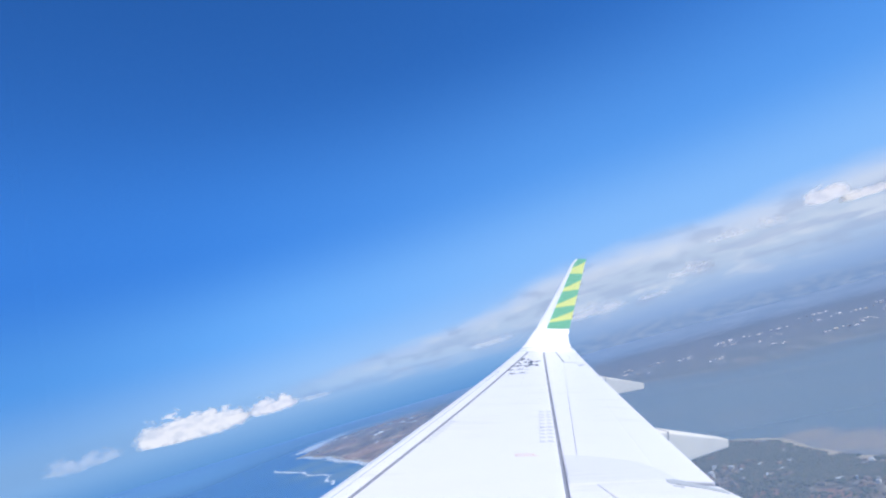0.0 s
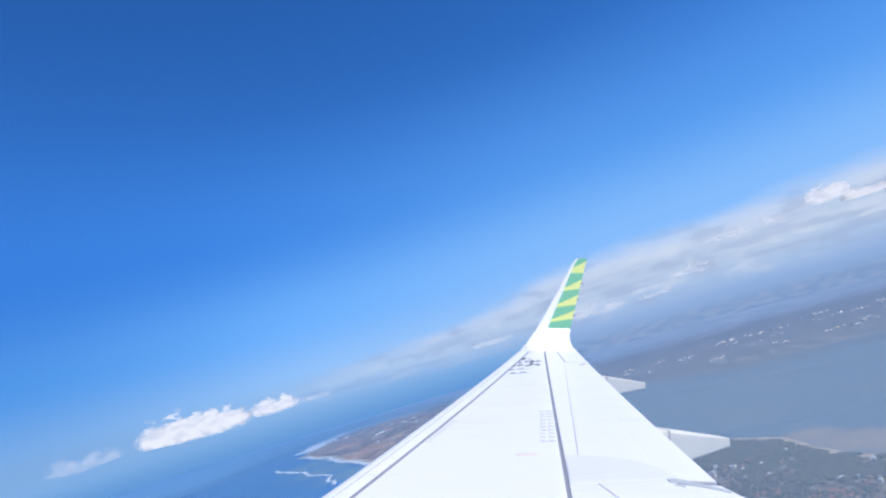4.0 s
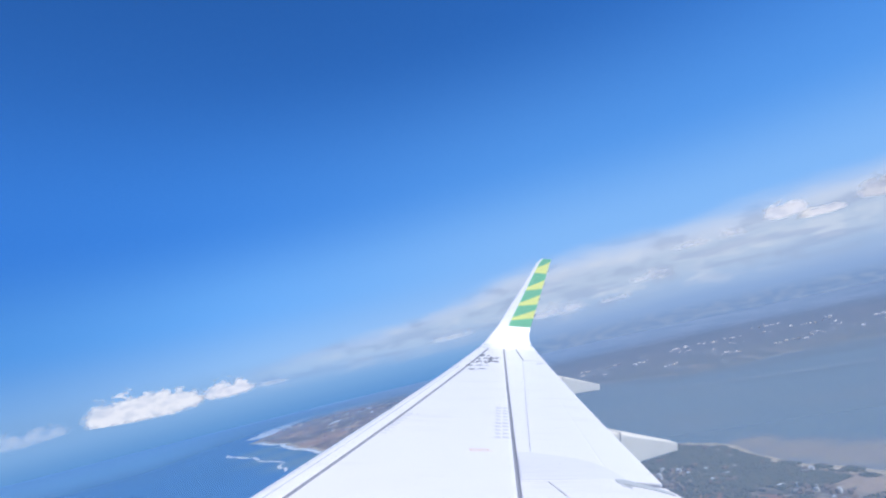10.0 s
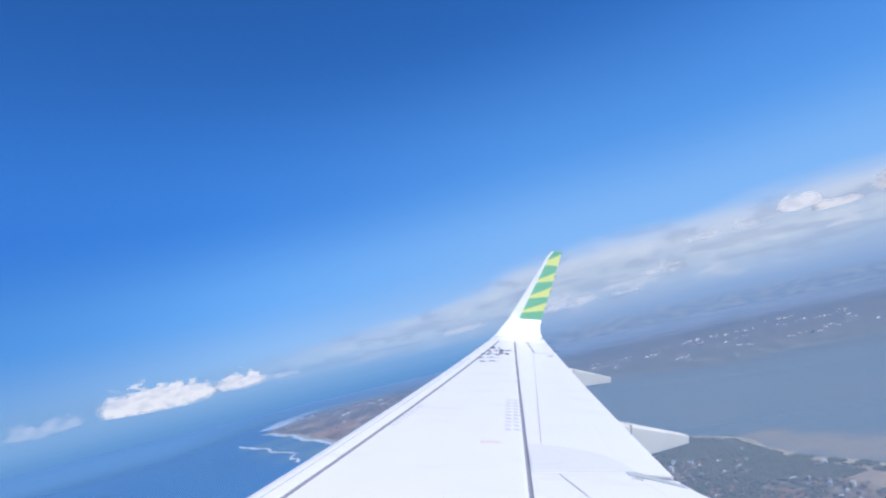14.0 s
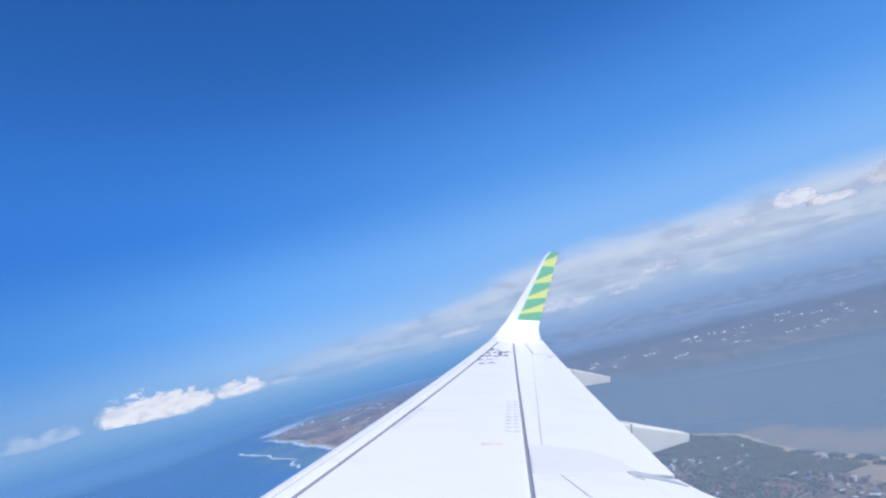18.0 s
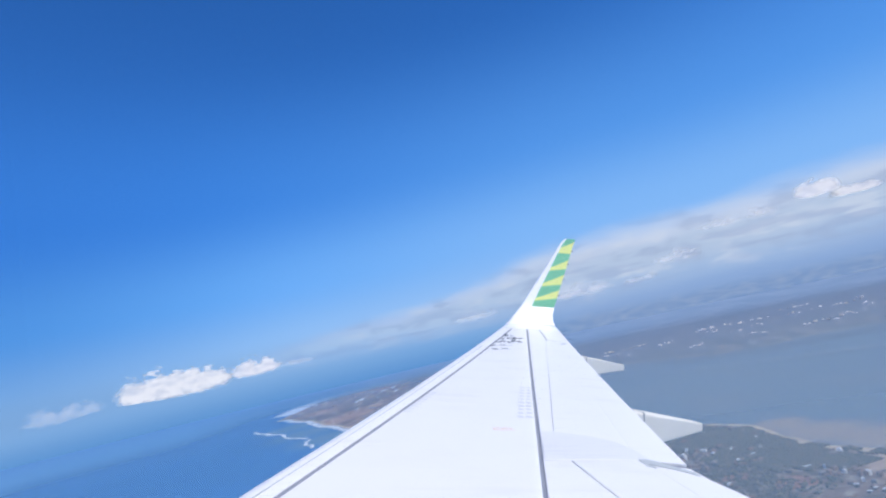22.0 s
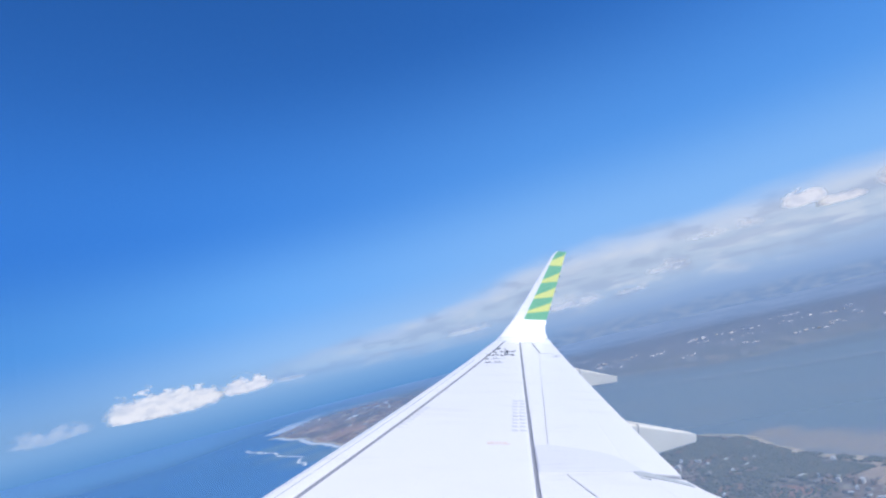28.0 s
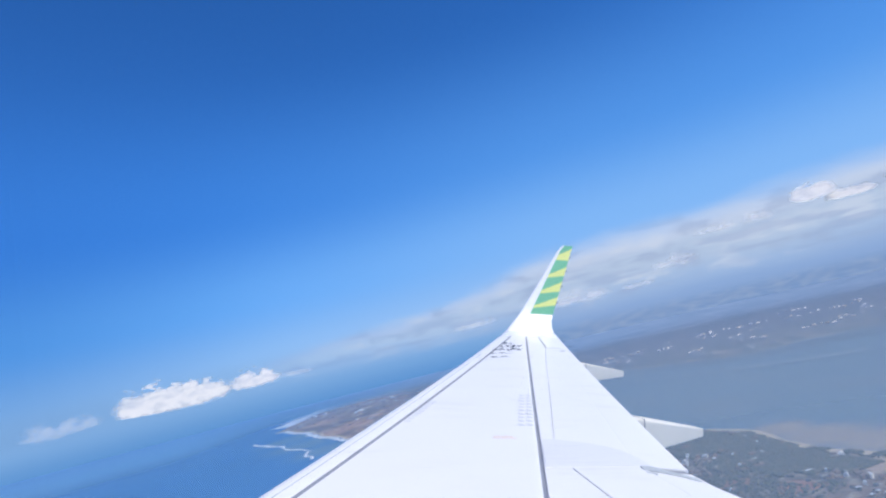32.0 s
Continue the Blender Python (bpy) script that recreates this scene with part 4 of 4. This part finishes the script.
def height_at(coast, x, y, hill):
    d = depth_in(coast, np.array([(x, y)]))[0]
    return d, min(3.2, d * 0.09) + max(0.0, min(1.0, (d - 8) / 120)) * hill * (0.5 + 0.5 * noise.noise(Vector((x * 0.004, y * 0.004, 3.0))))


made = 0
while made < 230:
    x, y = rg.uniform(265, 520), rg.uniform(250, 830)
    if noise.noise(Vector((x * 0.012, y * 0.012, 7.0))) < -0.12:
        continue
    d, z = height_at(SPIT, x, y, 3)
    if d < 22 or x > 452 and y < 560 or any(math.hypot(x - gx, y - gy) < gr * 0.95 for gx, gy, gr in GROVE) and rg.random() < 0.90:
        continue
    wall_me, roof_me = rg.choice(HOUSE)
    ho = new("house")
    ho.matrix_world = pose(x, y, SEA + z, 0, 0, rg.choice((20, 110, 35, 65)) + rg.uniform(-8, 8)) @ Matrix.Scale(rg.uniform(0.7, 1.0), 4)
    part("wall", wall_me, ho), part("roof", roof_me, ho)
    tagged(ho, "small house with a pitched roof among trees", "house", group="houses on the spit")
    made += 1


def scatter(name, coast, box, count, hill, material, build, seed, label, category, inland=6, clump=0.0, scale=0.012, avoid=()):
    rg = random.Random(seed)
    P = np.array([(rg.uniform(box[0], box[2]), rg.uniform(box[1], box[3])) for _ in range(count)])
    d = depth_in(coast, P)
    verts, faces = [], []
    for (x, y), dd in zip(P, d):
        if dd < inland or noise.noise(Vector((x * scale, y * scale, seed))) < clump or any(math.hypot(x - gx, y - gy) < gr for gx, gy, gr in avoid):
            continue
        z = min(3.2, dd * 0.09) + max(0.0, min(1.0, (dd - 8) / 120)) * hill * (0.5 + 0.5 * noise.noise(Vector((x * 0.004, y * 0.004, 3.0))))
        v, f = build(rg)
        o = len(verts)
        verts += [(x + p[0], y + p[1], z + p[2]) for p in v]
        faces += [tuple(o + i for i in q) for q in f]
    ob = part(name, mesh_of(name, verts, faces, material))
    ob.location.z = SEA
    return tagged(ob, label, category, kind="stuff")


def crown(rg):
    """A rough low crown of a few leaning rings."""
    r, h = rg.uniform(0.8, 2.4), rg.uniform(1.0, 2.8)
    v, n = [], 7
    for q, (s, z) in enumerate(((0.75, 0.25), (1.0, 0.5), (0.6, 0.85))):
        v += [(r * s * rg.uniform(0.7, 1.2) * math.cos(2 * math.pi * i / n + q), r * s * rg.uniform(0.7, 1.2) * math.sin(2 * math.pi * i / n + q), h * z * rg.uniform(0.85, 1.1)) for i in range(n)]
    v += [(0, 0, h), (0, 0, -0.5)]
    f = [(q * n + i, q * n + (i + 1) % n, (q + 1) * n + (i + 1) % n, (q + 1) * n + i) for q in range(2) for i in range(n)]
    f += [(2 * n + i, 2 * n + (i + 1) % n, 3 * n) for i in range(n)] + [((i + 1) % n, i, 3 * n + 1) for i in range(n)]
    return v, f


def block(rg, lo=2.2, hi=6.0, low=2.0, high=4.0):
    w, l, h, a = rg.uniform(lo, hi), rg.uniform(lo, hi * 1.6), rg.uniform(low, high), rg.uniform(0, 3.14)
    c, s = math.cos(a), math.sin(a)
    base = [(-w / 2, -l / 2), (w / 2, -l / 2), (w / 2, l / 2), (-w / 2, l / 2)]
    v = [(x * c - y * s, x * s + y * c, z) for z in (-1, h) for x, y in base] + [(-l * 0.3 * s * q, l * 0.3 * c * q, h + w * 0.25) for q in (-1, 1)]
    return v, [(0, 1, 5, 4), (1, 2, 6, 5), (2, 3, 7, 6), (3, 0, 4, 7), (4, 5, 8), (5, 6, 9, 8), (6, 7, 9), (7, 4, 8, 9)]


scatter("trees", SPIT, (250, 200, 540, 840), 16000, 3, M_TREE, crown, 31, "dense low coastal trees and scrub", "trees", 21, 0.08, 0.012)
for i, (gx, gy, gr) in enumerate(GROVE):
    scatter("grove", SPIT, (gx - gr, gy - gr, gx + gr, gy + gr), 2600, 3, M_TREE, crown, 41 + i, "dark dense mangrove grove behind the beach", "trees", 17, -0.75, 0.02)
for i, (gx, gy, gr) in enumerate(((502, 712, 7), (497, 684, 6), (490, 655, 8), (487, 622, 6), (489, 585, 7), (494, 545, 5), (500, 515, 6), (488, 488, 5))):
    scatter("beach_bushes", SPIT, (gx - gr, gy - gr * 1.6, gx + gr, gy + gr * 1.6), 110, 3, M_TREE, crown, 61 + i, "dark clump of bushes growing on the pale beach", "bushes", 3, -0.9, 0.02)
scatter("small_roofs", SPIT, (260, 200, 540, 820), 1700, 3, M_FARROOF, lambda r: block(r, 1.8, 4.8), 32, "many small roofs between the trees", "roofs", 24, -0.05, avoid=[(x, y, r * 0.8) for x, y, r in GROVE] + [(480, 500, 40)])
scatter("far_trees", CAPE, (-200, 1500, 1500, 4300), 5000, 5, M_TREE, crown, 33, "scrub on the headland", "trees", 30, 0.0, 0.006)
scatter("headland_roofs", CAPE, (-200, 1500, 1500, 4300), 900, 5, M_FARROOF, lambda r: block(r, 5, 14), 34, "distant roofs on the headland", "roofs", 40, 0.05, 0.005)
scatter("far_shore_roofs", SHORE, (750, 900, 2600, 3300), 5200, 5, M_FARROOF, lambda r: block(r, 4, 13), 35, "distant pale roofs across the bay", "roofs", 25, 0.10, 0.009)
scatter("pale_buildings", SHORE, (760, 1000, 1700, 1950), 2000, 5, M_PALE, lambda r: block(r, 3, r.choice((5, 7, 11)), 6.0, 9.0), 37, "bright white taller buildings along the far shore", "buildings", 30, 0.20, 0.012)
scatter("far_shore_trees", SHORE, (700, 900, 3000, 3600), 5000, 5, M_TREE, crown, 36, "distant trees across the bay", "trees", 20, -0.05, 0.006)


# ---- clouds ----
def at(az, el, dist):
    a, e = radians(az), radians(el)
    return Vector((dist * math.sin(a), dist * math.cos(a), dist * math.tan(e)))


def cloud(az0, az1, el0, el1, seed, material, label, dist=4070, tilt=0.0):
    """A heap of vapour: a mound that leans back from a flat foot, knobbly in front, whose rim thins out. tilt: degrees by which its far end stands lower."""
    deg = dist * math.pi / 180
    w, h = (az1 - az0) * deg / 2, (el1 - el0) * deg
    nx, nz = max(14, int(w * 2 / 14)), max(8, int(h / 9))
    off = Vector((seed * 31.7, seed * 5.3, seed * 11.1))
    front_side, back_side = [], []
    for j in range(nz + 1):
        v = j / nz
        fore, rear = [], []
        for i in range(nx + 1):
            u = 2 * i / nx - 1
            p = Vector((u * w, 0, v * h - u * tilt * deg * 0.5))
            knob = abs(noise.noise(p * (2.2 / h) + off)) + 0.5 * abs(noise.noise(p * (5.0 / h) + off))
            fore.append((p.x, 1.6 * h * v - 0.10 * h * knob, p.z))
            rear.append((p.x, h * 2.1 + 4.0, p.z))
        front_side.append(fore), back_side.append(rear)
    grids = (front_side, back_side)
    ob = part("cumulus_cloud", grid_solid("cumulus_cloud", grids[0], grids[1], material))
    middle = (az0 + az1) / 2
    ob.location = at(middle, el0, dist)
    ob.rotation_euler.z = radians(-middle)
    return tagged(ob, label, "cloud", group="clouds on the horizon")


cloud(-15.4, -5.5, -0.45, 2.85, 1, M_CLOUD, "low white cumulus cloud above the sea horizon", tilt=0.7)
cloud(-6.6, -1.5, -0.35, 2.0, 2, M_PUFF, "small white cumulus cloud above the sea horizon")
cloud(-2.0, 1.0, -0.1, 0.95, 3, M_WISP, "scrap of white cloud above the sea horizon", dist=4040)
cloud(-21.5, -15.4, -0.3, 1.25, 4, M_WISP, "thin grey-white cloud scrap near the horizon", tilt=-0.6)
cloud(43.0, 46.8, 3.5, 5.75, 5, M_CREST, "bright white cumulus top above a cloud bank", dist=4020)
cloud(45.2, 49.4, 3.1, 4.35, 6, M_CREST, "flat white cloud tail above a grey cloud bank", dist=4040)
cloud(49.3, 55.5, 3.2, 5.9, 10, M_CREST, "large white cumulus cloud above a grey cloud bank")
cloud(39.2, 42.2, 3.1, 4.5, 7, M_BANK, "small white cumulus cloud above a cloud bank", dist=4060)
cloud(35.6, 39.2, 3.2, 4.3, 15, M_BANK, "soft pale cloud along the bank's top")
cloud(31.4, 36.0, 1.2, 2.9, 8, M_BANK, "soft pale cloud in the bank", dist=4060)
cloud(22.0, 28.2, 0.1, 1.75, 9, M_BANK, "soft pale cloud in the bank")
cloud(28.6, 31.8, 0.3, 1.2, 12, M_BANK, "soft pale cloud in the bank")
cloud(13.0, 18.0, 0.2, 1.2, 13, M_WISP, "soft pale cloud in the bank")
